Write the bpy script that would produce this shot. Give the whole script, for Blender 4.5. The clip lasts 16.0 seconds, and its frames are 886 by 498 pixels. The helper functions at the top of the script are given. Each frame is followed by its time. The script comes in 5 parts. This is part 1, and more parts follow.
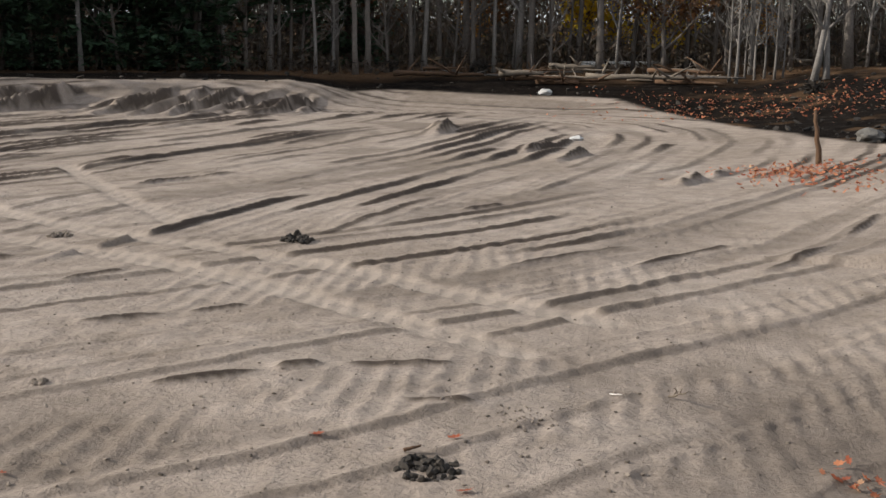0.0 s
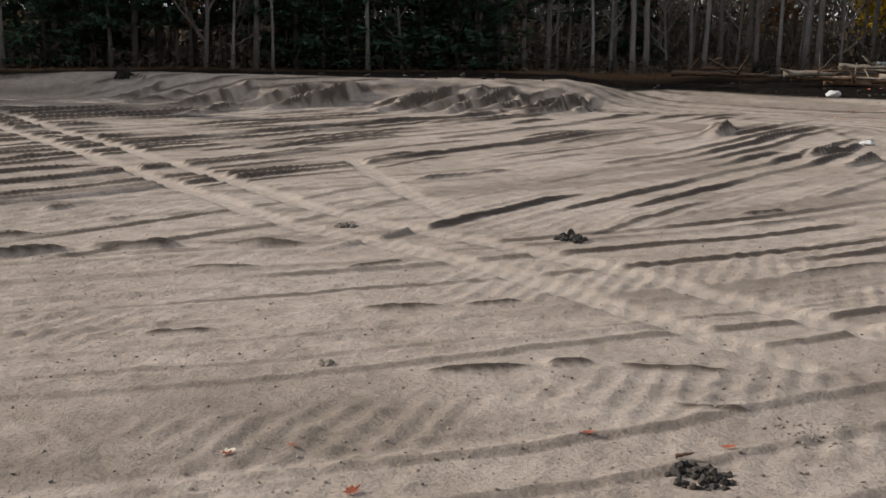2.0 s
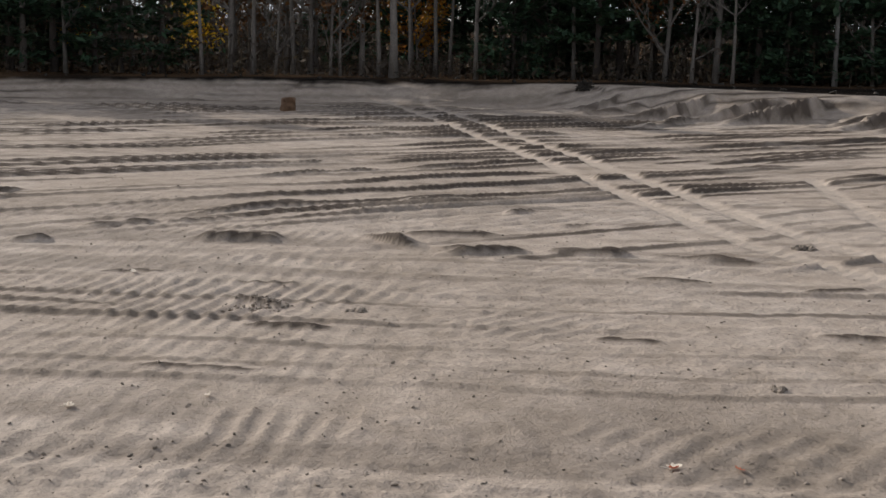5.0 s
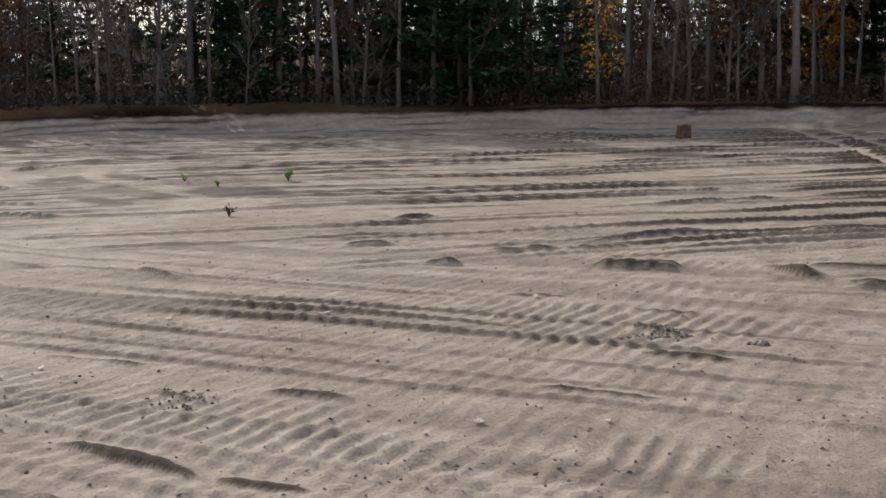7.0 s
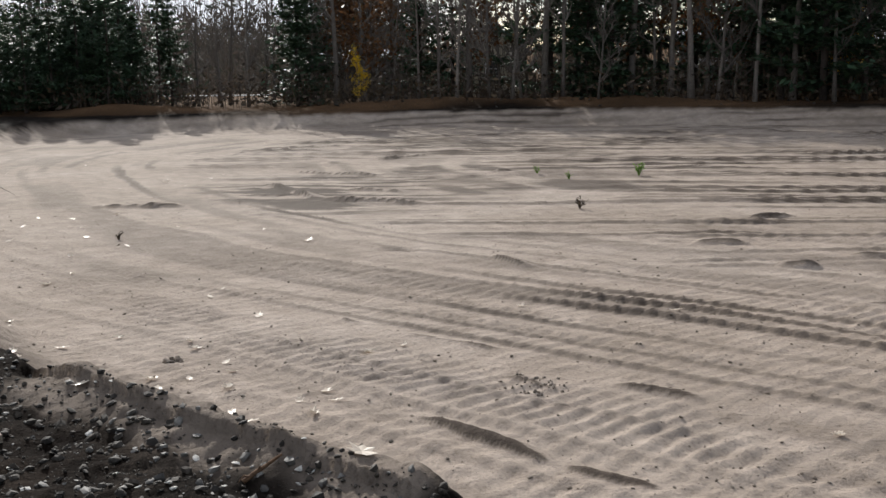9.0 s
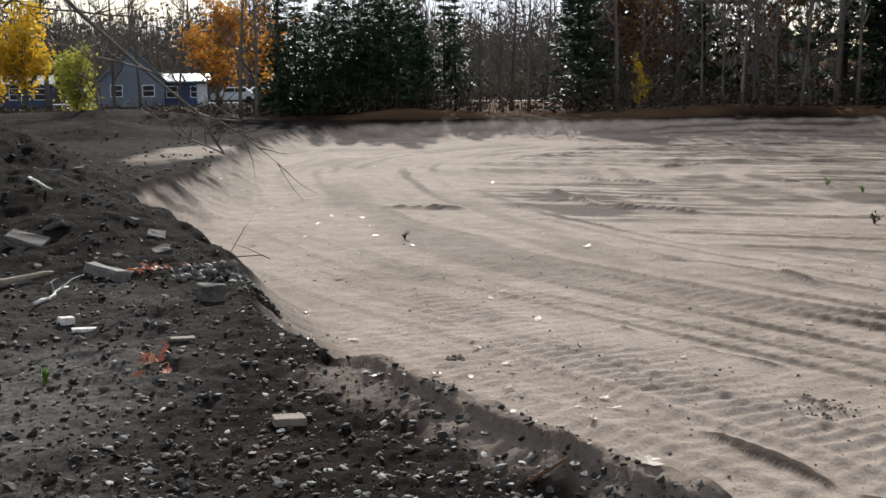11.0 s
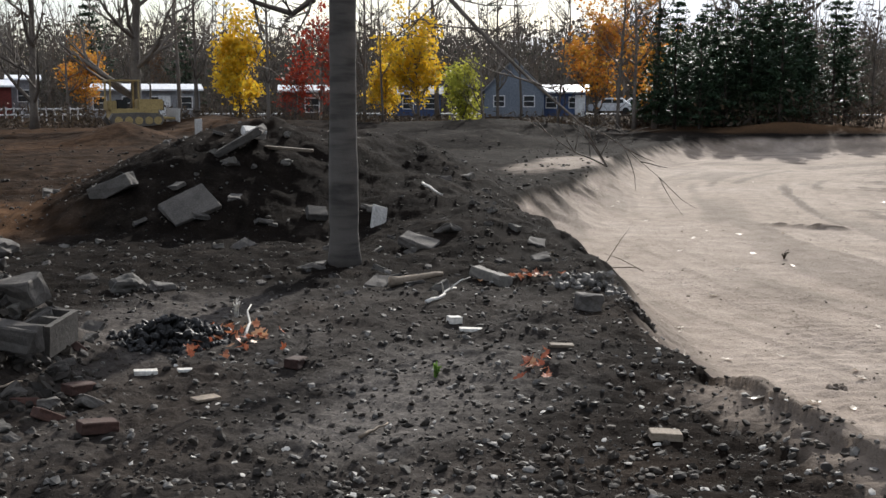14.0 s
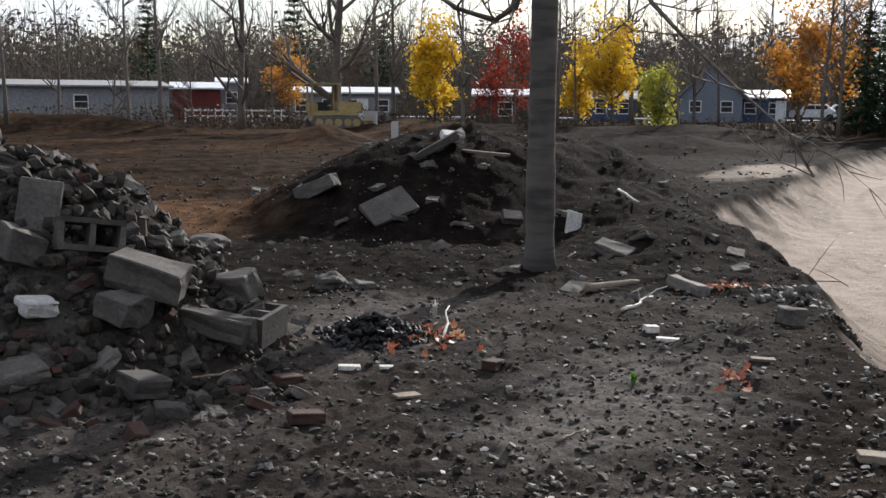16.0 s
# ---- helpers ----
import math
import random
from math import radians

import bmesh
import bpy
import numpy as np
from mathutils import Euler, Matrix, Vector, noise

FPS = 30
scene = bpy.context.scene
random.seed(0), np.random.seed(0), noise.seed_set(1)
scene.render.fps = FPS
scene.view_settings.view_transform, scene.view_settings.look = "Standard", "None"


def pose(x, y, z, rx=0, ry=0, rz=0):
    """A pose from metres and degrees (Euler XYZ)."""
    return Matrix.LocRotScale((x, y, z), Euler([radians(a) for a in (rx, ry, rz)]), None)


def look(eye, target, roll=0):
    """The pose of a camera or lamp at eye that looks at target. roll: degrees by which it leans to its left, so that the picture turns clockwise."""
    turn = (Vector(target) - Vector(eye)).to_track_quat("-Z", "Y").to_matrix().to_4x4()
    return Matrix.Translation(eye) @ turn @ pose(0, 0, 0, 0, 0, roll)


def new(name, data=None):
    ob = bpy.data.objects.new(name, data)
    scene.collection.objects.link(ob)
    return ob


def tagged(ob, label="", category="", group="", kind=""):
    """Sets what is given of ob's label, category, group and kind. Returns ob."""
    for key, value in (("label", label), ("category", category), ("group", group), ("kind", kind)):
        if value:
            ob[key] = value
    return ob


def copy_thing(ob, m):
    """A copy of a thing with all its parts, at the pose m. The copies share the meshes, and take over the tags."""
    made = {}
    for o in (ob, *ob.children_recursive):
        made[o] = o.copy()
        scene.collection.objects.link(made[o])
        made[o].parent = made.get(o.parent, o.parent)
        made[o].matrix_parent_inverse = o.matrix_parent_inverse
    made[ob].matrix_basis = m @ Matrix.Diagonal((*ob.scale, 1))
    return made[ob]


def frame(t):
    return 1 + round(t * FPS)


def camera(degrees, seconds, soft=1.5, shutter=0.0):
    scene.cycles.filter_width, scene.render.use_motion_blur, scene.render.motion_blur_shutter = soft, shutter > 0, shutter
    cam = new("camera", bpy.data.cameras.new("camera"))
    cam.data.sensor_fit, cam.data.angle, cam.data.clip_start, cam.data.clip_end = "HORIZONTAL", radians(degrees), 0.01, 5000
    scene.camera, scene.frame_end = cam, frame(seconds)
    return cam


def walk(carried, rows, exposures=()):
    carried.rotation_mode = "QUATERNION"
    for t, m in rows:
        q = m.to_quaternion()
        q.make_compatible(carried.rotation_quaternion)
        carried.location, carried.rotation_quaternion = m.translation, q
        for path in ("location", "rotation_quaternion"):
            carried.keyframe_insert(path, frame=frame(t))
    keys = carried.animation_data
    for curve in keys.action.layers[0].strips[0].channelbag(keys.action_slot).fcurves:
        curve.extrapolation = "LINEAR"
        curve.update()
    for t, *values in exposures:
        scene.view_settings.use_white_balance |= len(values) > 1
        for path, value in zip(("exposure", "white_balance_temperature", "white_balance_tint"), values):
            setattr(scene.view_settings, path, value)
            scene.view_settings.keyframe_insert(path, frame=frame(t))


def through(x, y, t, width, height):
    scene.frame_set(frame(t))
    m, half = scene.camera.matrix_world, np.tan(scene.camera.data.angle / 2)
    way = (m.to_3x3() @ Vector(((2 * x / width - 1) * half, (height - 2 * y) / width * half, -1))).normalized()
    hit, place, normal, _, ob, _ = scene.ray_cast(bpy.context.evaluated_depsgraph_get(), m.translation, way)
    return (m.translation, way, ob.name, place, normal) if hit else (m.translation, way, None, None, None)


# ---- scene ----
cam = camera(43.01, 16.0)
PATH = [
    (0, (0.089, 0.271, 1.636), (-0.492, 10.107, -0.070), 0.95),
    (0.5, (0.068, 0.256, 1.639), (-1.073, 10.044, -0.064), 1.06),
    (1, (0.053, 0.246, 1.643), (-1.675, 9.947, -0.060), 1.13),
    (1.5, (0.044, 0.232, 1.634), (-2.265, 9.808, -0.089), 1.01),
    (2, (0.032, 0.219, 1.638), (-2.875, 9.627, -0.110), 0.96),
    (2.5, (0.021, 0.208, 1.638), (-3.435, 9.428, -0.108), 0.63),
    (3, (-0.003, 0.202, 1.633), (-4.078, 9.156, -0.164), 0.93),
    (3.5, (-0.029, 0.194, 1.638), (-4.742, 8.827, -0.167), 1.16),
    (6, (-0.085, 0.114, 1.633), (-7.554, 6.562, 0.012), 0.62),
    (6.5, (-0.090, 0.079, 1.640), (-8.178, 5.747, 0.072), -0.12),
    (7, (-0.090, 0.050, 1.653), (-8.628, 5.039, 0.161), -0.58),
    (7.5, (-0.089, 0.017, 1.649), (-9.022, 4.286, 0.238), -1.06),
    (8, (-0.095, 0.000, 1.660), (-9.285, 3.665, 0.209), -1.26),
    (8.5, (-0.099, -0.026, 1.653), (-9.537, 2.920, 0.154), -0.99),
    (9, (-0.106, -0.054, 1.654), (-9.746, 2.129, 0.140), -0.59),
    (9.5, (-0.096, -0.088, 1.660), (-9.885, 1.305, 0.162), -0.44),
    (12, (-0.041, -0.166, 1.676), (-9.870, -1.382, 0.294), -0.73),
    (12.5, (-0.030, -0.176, 1.682), (-9.764, -2.027, 0.338), -0.92),
    (13, (-0.013, -0.197, 1.683), (-9.633, -2.571, 0.336), -0.74),
    (13.5, (0.014, -0.201, 1.689), (-9.458, -3.115, 0.350), -0.62),
    (14, (0.049, -0.220, 1.699), (-9.266, -3.602, 0.360), 0.03),
    (14.5, (0.080, -0.239, 1.710), (-9.069, -4.064, 0.421), 0.18),
    (15, (0.103, -0.249, 1.714), (-8.899, -4.430, 0.497), 0.17),
    (15.5, (0.125, -0.254, 1.711), (-8.696, -4.792, 0.452), 0.18),
    (16, (0.140, -0.263, 1.717), (-8.482, -5.156, 0.405), 0.45),
]
walk(cam, [(t, look(eye, target, roll)) for t, eye, target, roll in PATH],
     [(0, 0.26, 6450, 10), (6, 0.25, 6330, 10), (9, 0.30, 6330, 10), (12.5, 0.36, 6350, 10), (16, 0.44, 6350, 12)])

# ---- world and sun ----
SUN_AZ, SUN_EL = 96.0, 26.0  # degrees to the left of +y, and above the horizon
world = bpy.data.worlds.new("world")
scene.world = world
world.use_nodes = True
wn = world.node_tree
wn.nodes.clear()
w_out = wn.nodes.new("ShaderNodeOutputWorld")
w_bg = wn.nodes.new("ShaderNodeBackground")
w_sky = wn.nodes.new("ShaderNodeTexSky")
w_sky.sky_type = "NISHITA"
w_sky.sun_disc = False
w_sky.sun_elevation = radians(SUN_EL)
w_sky.sun_rotation = radians(-SUN_AZ)
w_sky.dust_density = 0.7
# broken white cloud over the blue
w_co = wn.nodes.new("ShaderNodeTexCoord")
w_map = wn.nodes.new("ShaderNodeMapping")
w_map.inputs["Scale"].default_value = (1.0, 1.0, 2.6)
w_noise = wn.nodes.new("ShaderNodeTexNoise")
w_noise.inputs["Scale"].default_value = 2.6
w_noise.inputs["Detail"].default_value = 7.0
w_noise.inputs["Roughness"].default_value = 0.62
w_ramp = wn.nodes.new("ShaderNodeValToRGB")
w_ramp.color_ramp.elements[0].position = 0.40
w_ramp.color_ramp.elements[1].position = 0.58
w_mix = wn.nodes.new("ShaderNodeMix")
w_mix.data_type = "RGBA"
w_mix.inputs["B"].default_value = (9.5, 9.8, 10.4, 1)
wn.links.new(w_co.outputs["Generated"], w_map.inputs["Vector"])
wn.links.new(w_map.outputs["Vector"], w_noise.inputs["Vector"])
wn.links.new(w_noise.outputs["Fac"], w_ramp.inputs["Fac"])
wn.links.new(w_ramp.outputs["Color"], w_mix.inputs["Factor"])
wn.links.new(w_sky.outputs["Color"], w_mix.inputs["A"])
wn.links.new(w_mix.outputs["Result"], w_bg.inputs["Color"])
w_bg.inputs["Strength"].default_value = 0.09
wn.links.new(w_bg.outputs["Background"], w_out.inputs["Surface"])

sun_data = bpy.data.lights.new("sun", "SUN")
sun_data.energy = 5.0
sun_data.angle = radians(0.6)
sun_data.color = (1.0, 0.95, 0.87)
sun = new("sun", sun_data)
sa, se = radians(SUN_AZ), radians(SUN_EL)
SUN_DIR = Vector((-math.sin(sa) * math.cos(se), math.cos(sa) * math.cos(se), math.sin(se)))
sun.matrix_world = look(SUN_DIR * 120, (0, 0, 0))

rng = np.random.default_rng(7)
rnd = random.Random(11)


def polar(az, r, z=0.0):
    """A place by its bearing (degrees to the left of +y) and its distance from the standpoint."""
    a = radians(az)
    return Vector((-r * math.sin(a), r * math.cos(a), z))


# ---- materials ----
def material(name, build):
    m = bpy.data.materials.new(name)
    m.use_nodes = True
    nt = m.node_tree
    bsdf = nt.nodes["Principled BSDF"]
    build(nt, bsdf)
    return m


def noise_node(nt, scale, detail=4.0, rough=0.55, coord="Object"):
    co = nt.nodes.new("ShaderNodeTexCoord")
    n = nt.nodes.new("ShaderNodeTexNoise")
    n.inputs["Scale"].default_value = scale
    n.inputs["Detail"].default_value = detail
    n.inputs["Roughness"].default_value = rough
    nt.links.new(co.outputs[coord], n.inputs["Vector"])
    return n


def ramp_node(nt, fac, stops):
    r = nt.nodes.new("ShaderNodeValToRGB")
    e = r.color_ramp.elements
    while len(e) < len(stops):
        e.new(0.5)
    for el, (p, c) in zip(e, stops):
        el.position = p
        el.color = (*c, 1)
    nt.links.new(fac, r.inputs["Fac"])
    return r


def mix_node(nt, fac, a, b, blend="MIX"):
    m = nt.nodes.new("ShaderNodeMix")
    m.data_type = "RGBA"
    m.blend_type = blend
    for key, v in (("Factor", fac), ("A", a), ("B", b)):
        if isinstance(v, (int, float)):
            m.inputs[key].default_value = v
        elif isinstance(v, tuple):
            m.inputs[key].default_value = (*v, 1)
        else:
            nt.links.new(v, m.inputs[key])
    return m.outputs["Result"]


def bump_node(nt, height, strength, distance, normal=None):
    b = nt.nodes.new("ShaderNodeBump")
    b.inputs["Strength"].default_value = strength
    b.inputs["Distance"].default_value = distance
    nt.links.new(height, b.inputs["Height"])
    if normal is not None:
        nt.links.new(normal, b.inputs["Normal"])
    return b.outputs["Normal"]


def varied(name, dark, light, scale, rough=0.85, bump=0.3, depth=0.01, fine=6.0, spread=0.25, metal=0.0, island=False):
    """A matt surface that runs between two colours at two scales, with a spread from object to object (or island)."""
    def build(nt, bsdf):
        n1 = noise_node(nt, scale, 5.0)
        n2 = noise_node(nt, scale * fine, 3.0, 0.6)
        base = mix_node(nt, n1.outputs["Fac"], dark, light)
        grain = ramp_node(nt, n2.outputs["Fac"], [(0.3, (0.6, 0.6, 0.6)), (0.7, (1.25, 1.25, 1.25))])
        col = mix_node(nt, 0.75, base, grain.outputs["Color"], "MULTIPLY")
        if island:
            src = nt.nodes.new("ShaderNodeNewGeometry").outputs["Random Per Island"]
        else:
            src = nt.nodes.new("ShaderNodeObjectInfo").outputs["Random"]
        tone = ramp_node(nt, src, [(0.0, (1 - spread,) * 3), (1.0, (1 + spread,) * 3)])
        col = mix_node(nt, 1.0, col, tone.outputs["Color"], "MULTIPLY")
        nt.links.new(col, bsdf.inputs["Base Color"])
        bsdf.inputs["Roughness"].default_value = rough
        bsdf.inputs["Metallic"].default_value = metal
        bsdf.inputs["Specular IOR Level"].default_value = 0.3
        nt.links.new(bump_node(nt, n2.outputs["Fac"], bump, depth), bsdf.inputs["Normal"])
    return material(name, build)


def leafy(name, colours, through=0.35, rough=0.55):
    """Leaves, each of its own colour, that let some light through."""
    def build(nt, bsdf):
        geo = nt.nodes.new("ShaderNodeNewGeometry")
        stops = [(i / max(1, len(colours) - 1), c) for i, c in enumerate(colours)]
        r = ramp_node(nt, geo.outputs["Random Per Island"], stops)
        nt.links.new(r.outputs["Color"], bsdf.inputs["Base Color"])
        bsdf.inputs["Roughness"].default_value = rough
        bsdf.inputs["Specular IOR Level"].default_value = 0.1
        if through > 0:
            tr = nt.nodes.new("ShaderNodeBsdfTranslucent")
            nt.links.new(r.outputs["Color"], tr.inputs["Color"])
            ms = nt.nodes.new("ShaderNodeMixShader")
            ms.inputs["Fac"].default_value = through
            out = nt.nodes["Material Output"]
            nt.links.new(bsdf.outputs["BSDF"], ms.inputs[1])
            nt.links.new(tr.outputs["BSDF"], ms.inputs[2])
            nt.links.new(ms.outputs["Shader"], out.inputs["Surface"])
    return material(name, build)


def ground_build(nt, bsdf):
    """Sand, dark loam, reddish clay and leaf litter, each where its mask lies on the sheet."""
    def mask(name):
        a = nt.nodes.new("ShaderNodeAttribute")
        a.attribute_name = name
        return a.outputs["Fac"]
    big, mid, fine = noise_node(nt, 0.22, 5.0), noise_node(nt, 2.3, 6.0, 0.65), noise_node(nt, 26.0, 5.0, 0.7)
    speck = noise_node(nt, 75.0, 2.0, 0.5)
    sand = ramp_node(nt, big.outputs["Fac"], [(0.3, (0.245, 0.199, 0.160)), (0.5, (0.295, 0.243, 0.201)), (0.72, (0.335, 0.282, 0.238))]).outputs["Color"]
    grain = ramp_node(nt, mid.outputs["Fac"], [(0.3, (0.70, 0.68, 0.65)), (0.7, (1.18, 1.18, 1.18))]).outputs["Color"]
    sand = mix_node(nt, 0.8, sand, grain, "MULTIPLY")
    grit = ramp_node(nt, fine.outputs["Fac"], [(0.3, (0.5, 0.48, 0.46)), (0.46, (0.98, 0.98, 0.98)), (0.72, (1.2, 1.2, 1.18))]).outputs["Color"]
    sand = mix_node(nt, 0.75, sand, grit, "MULTIPLY")
    # besides damp sand, this mask darkens furrow faces and heap flanks as painted shade
    sand = mix_node(nt, mask("damp_and_shade"), mix_node(nt, mask("track"), sand, (0.36, 0.30, 0.245)), (0.046, 0.034, 0.026))
    loam = ramp_node(nt, mid.outputs["Fac"], [(0.3, (0.004, 0.0033, 0.0028)), (0.55, (0.014, 0.0112, 0.0092)), (0.75, (0.040, 0.033, 0.027))]).outputs["Color"]
    stone = ramp_node(nt, speck.outputs["Fac"], [(0.58, (0.6, 0.6, 0.6)), (0.70, (2.6, 2.5, 2.4))]).outputs["Color"]
    loam = mix_node(nt, 0.8, loam, stone, "MULTIPLY")
    crust = ramp_node(nt, fine.outputs["Fac"], [(0.3, (0.035, 0.031, 0.028)), (0.55, (0.085, 0.075, 0.067)), (0.75, (0.17, 0.154, 0.138))]).outputs["Color"]
    loam = mix_node(nt, mask("dry"), loam, crust)
    clay = ramp_node(nt, mid.outputs["Fac"], [(0.3, (0.03, 0.017, 0.010)), (0.7, (0.13, 0.072, 0.038))]).outputs["Color"]
    litter = ramp_node(nt, fine.outputs["Fac"], [(0.3, (0.03, 0.022, 0.015)), (0.6, (0.13, 0.075, 0.04)), (0.75, (0.26, 0.15, 0.08))]).outputs["Color"]
    col = mix_node(nt, mask("clay"), loam, clay)
    col = mix_node(nt, mask("litter"), col, litter)
    col = mix_node(nt, mask("sand"), col, sand)
    nt.links.new(col, bsdf.inputs["Base Color"])
    bsdf.inputs["Roughness"].default_value = 0.9
    sheen = ramp_node(nt, mask("dry"), [(0.0, (0.012, 0.012, 0.012)), (1.0, (0.06, 0.06, 0.06))])
    nt.links.new(mix_node(nt, mask("sand"), sheen.outputs["Color"], (0.06, 0.06, 0.06)), bsdf.inputs["Specular IOR Level"])
    nrm = bump_node(nt, mid.outputs["Fac"], 0.7, 0.07)
    nt.links.new(bump_node(nt, fine.outputs["Fac"], 0.8, 0.02, nrm), bsdf.inputs["Normal"])


M_GROUND = material("ground_soil", ground_build)
M_BARK = varied("bark", (0.07, 0.058, 0.05), (0.2, 0.172, 0.145), 3.0, 0.9, 0.8, 0.02, 5.0)
M_BARK_PALE = varied("pale_bark", (0.10, 0.09, 0.08), (0.25, 0.225, 0.20), 3.0, 0.9, 0.6, 0.02, 5.0)
M_PINE_BARK = varied("pine_bark", (0.03, 0.024, 0.02), (0.08, 0.062, 0.05), 3.0, 0.9, 0.8, 0.02, 5.0)
M_NEEDLE = leafy("needles", [(0.026, 0.046, 0.028), (0.042, 0.074, 0.04), (0.062, 0.10, 0.055)], 0.2)
M_YELLOW = leafy("yellow_leaves", [(0.55, 0.33, 0.02), (0.72, 0.48, 0.03), (0.62, 0.38, 0.03), (0.5, 0.42, 0.06)], 0.5)
M_ORANGE = leafy("orange_leaves", [(0.42, 0.16, 0.03), (0.55, 0.24, 0.04), (0.5, 0.3, 0.05), (0.3, 0.12, 0.03)], 0.45)
M_RED = leafy("red_leaves", [(0.2, 0.022, 0.016), (0.3, 0.04, 0.022), (0.26, 0.06, 0.028)], 0.4)
M_LIME = leafy("lime_leaves", [(0.35, 0.36, 0.05), (0.46, 0.44, 0.08), (0.28, 0.3, 0.05)], 0.45)
M_RUSSET = leafy("russet_leaves", [(0.09, 0.045, 0.022), (0.15, 0.07, 0.03), (0.06, 0.04, 0.025), (0.2, 0.1, 0.04)], 0.25)
M_BRUSH = leafy("brush_twigs", [(0.05, 0.04, 0.032), (0.1, 0.075, 0.055), (0.03, 0.026, 0.022), (0.12, 0.085, 0.05)], 0.1, 0.8)
M_FARWOOD = leafy("far_wood", [(0.06, 0.052, 0.046), (0.10, 0.087, 0.074), (0.13, 0.10, 0.08), (0.055, 0.066, 0.046)], 0.1, 0.85)


# ---- geometry kit ----
class Geo:
    """Collects vertices and faces for one mesh."""
    def __init__(self):
        self.v, self.f = [], []

    def tube(self, pts, radii, sides=5, cap=True):
        n0 = len(self.v)
        for i, p in enumerate(pts):
            d = (pts[min(i + 1, len(pts) - 1)] - pts[max(i - 1, 0)]).normalized()
            a = d.cross(Vector((0.31, 0.95, 0.05))) if abs(d.y) < 0.9 else d.cross(Vector((1, 0, 0)))
            a.normalize()
            b = d.cross(a)
            for k in range(sides):
                w = 2 * math.pi * k / sides
                self.v.append(p + (a * math.cos(w) + b * math.sin(w)) * radii[i])
        for i in range(len(pts) - 1):
            for k in range(sides):
                q, s = n0 + i * sides, (k + 1) % sides
                self.f.append((q + k, q + s, q + sides + s, q + sides + k))
        if cap:
            self.f.append(tuple(range(n0 + len(self.v) - n0 - sides, len(self.v))))
            self.f.append(tuple(reversed(range(n0, n0 + sides))))

    def blade(self, c, u, w):
        """A small four-cornered leaf at c along u, half as wide as w."""
        n0 = len(self.v)
        self.v += [c - u, c + w, c + u, c - w]
        self.f.append((n0, n0 + 1, n0 + 2, n0 + 3))

    def box(self, m, sx, sy, sz, wear=0.0, r=None):
        """A block of that size centred on the pose m, with chipped corners where wear is over 0."""
        n0 = len(self.v)
        for x in (-1, 1):
            for y in (-1, 1):
                for zz in (-1, 1):
                    j = Vector((0, 0, 0)) if not wear else Vector([(r or rnd).uniform(-wear, wear) for _ in range(3)])
                    self.v.append(m @ (Vector((x * sx / 2, y * sy / 2, zz * sz / 2)) + j))
        for q in ((0, 1, 3, 2), (4, 6, 7, 5), (0, 4, 5, 1), (2, 3, 7, 6), (0, 2, 6, 4), (1, 5, 7, 3)):
            self.f.append(tuple(n0 + i for i in q))

    def lump(self, m, sx, sy, sz, r, rough=0.22):
        """An irregular clod of about twenty faces."""
        n0 = len(self.v)
        t = (1 + 5 ** 0.5) / 2
        raw = [(-1, t, 0), (1, t, 0), (-1, -t, 0), (1, -t, 0), (0, -1, t), (0, 1, t), (0, -1, -t), (0, 1, -t), (t, 0, -1), (t, 0, 1), (-t, 0, -1), (-t, 0, 1)]
        for p in raw:
            k = (1 + r.uniform(-rough, rough)) / 1.9
            self.v.append(m @ Vector((p[0] * sx * k / 2, p[1] * sy * k / 2, p[2] * sz * k / 2)))
        for q in ((0, 11, 5), (0, 5, 1), (0, 1, 7), (0, 7, 10), (0, 10, 11), (1, 5, 9), (5, 11, 4), (11, 10, 2), (10, 7, 6), (7, 1, 8), (3, 9, 4), (3, 4, 2), (3, 2, 6), (3, 6, 8), (3, 8, 9), (4, 9, 5), (2, 4, 11), (6, 2, 10), (8, 6, 7), (9, 8, 1)):
            self.f.append(tuple(n0 + i for i in q))

    def mesh(self, name, mat, smooth=False):
        me = bpy.data.meshes.new(name)
        me.from_pydata([tuple(p) for p in self.v], [], self.f)
        me.materials.append(mat)
        if smooth:
            me.polygons.foreach_set("use_smooth", [True] * len(me.polygons))
        me.update()
        return me


def part(name, geo, mat, parent=None, label="", smooth=False):
    """Links a Geo or a bmesh as one mesh object, under a thing or a part where one is given."""
    if isinstance(geo, Geo):
        me = geo.mesh(name, mat, smooth)
    else:
        me = bpy.data.meshes.new(name)
        geo.to_mesh(me)
        geo.free()
        me.materials.append(mat)
        if smooth:
            me.polygons.foreach_set("use_smooth", [True] * len(me.polygons))
    ob = new(name, me)
    if parent is not None:
        ob.parent = parent
    if label:
        tagged(ob, label)
    return ob


# ---- the ground: one sheet from the standpoint to the horizon ----
TABLE = rng.random((256, 256))


def vnoise(x, y, seed=0):
    xi, yi = np.floor(x).astype(int), np.floor(y).astype(int)
    fx, fy = x - xi, y - yi
    fx, fy = fx * fx * (3 - 2 * fx), fy * fy * (3 - 2 * fy)
    xi, yi = xi + seed * 37, yi + seed * 91
    t = lambda a, b: TABLE[a & 255, b & 255]
    return (t(xi, yi) * (1 - fx) + t(xi + 1, yi) * fx) * (1 - fy) + (t(xi, yi + 1) * (1 - fx) + t(xi + 1, yi + 1) * fx) * fy


def fbm(x, y, size, octaves=4, seed=0):
    """Noise from -1 to 1 with lumps of about that size."""
    out, amp, tot = 0 * x, 1.0, 0.0
    for o in range(octaves):
        out = out + amp * (2 * vnoise(x / size * 2 ** o, y / size * 2 ** o, seed + o) - 1)
        tot += amp
        amp *= 0.55
    return out / tot


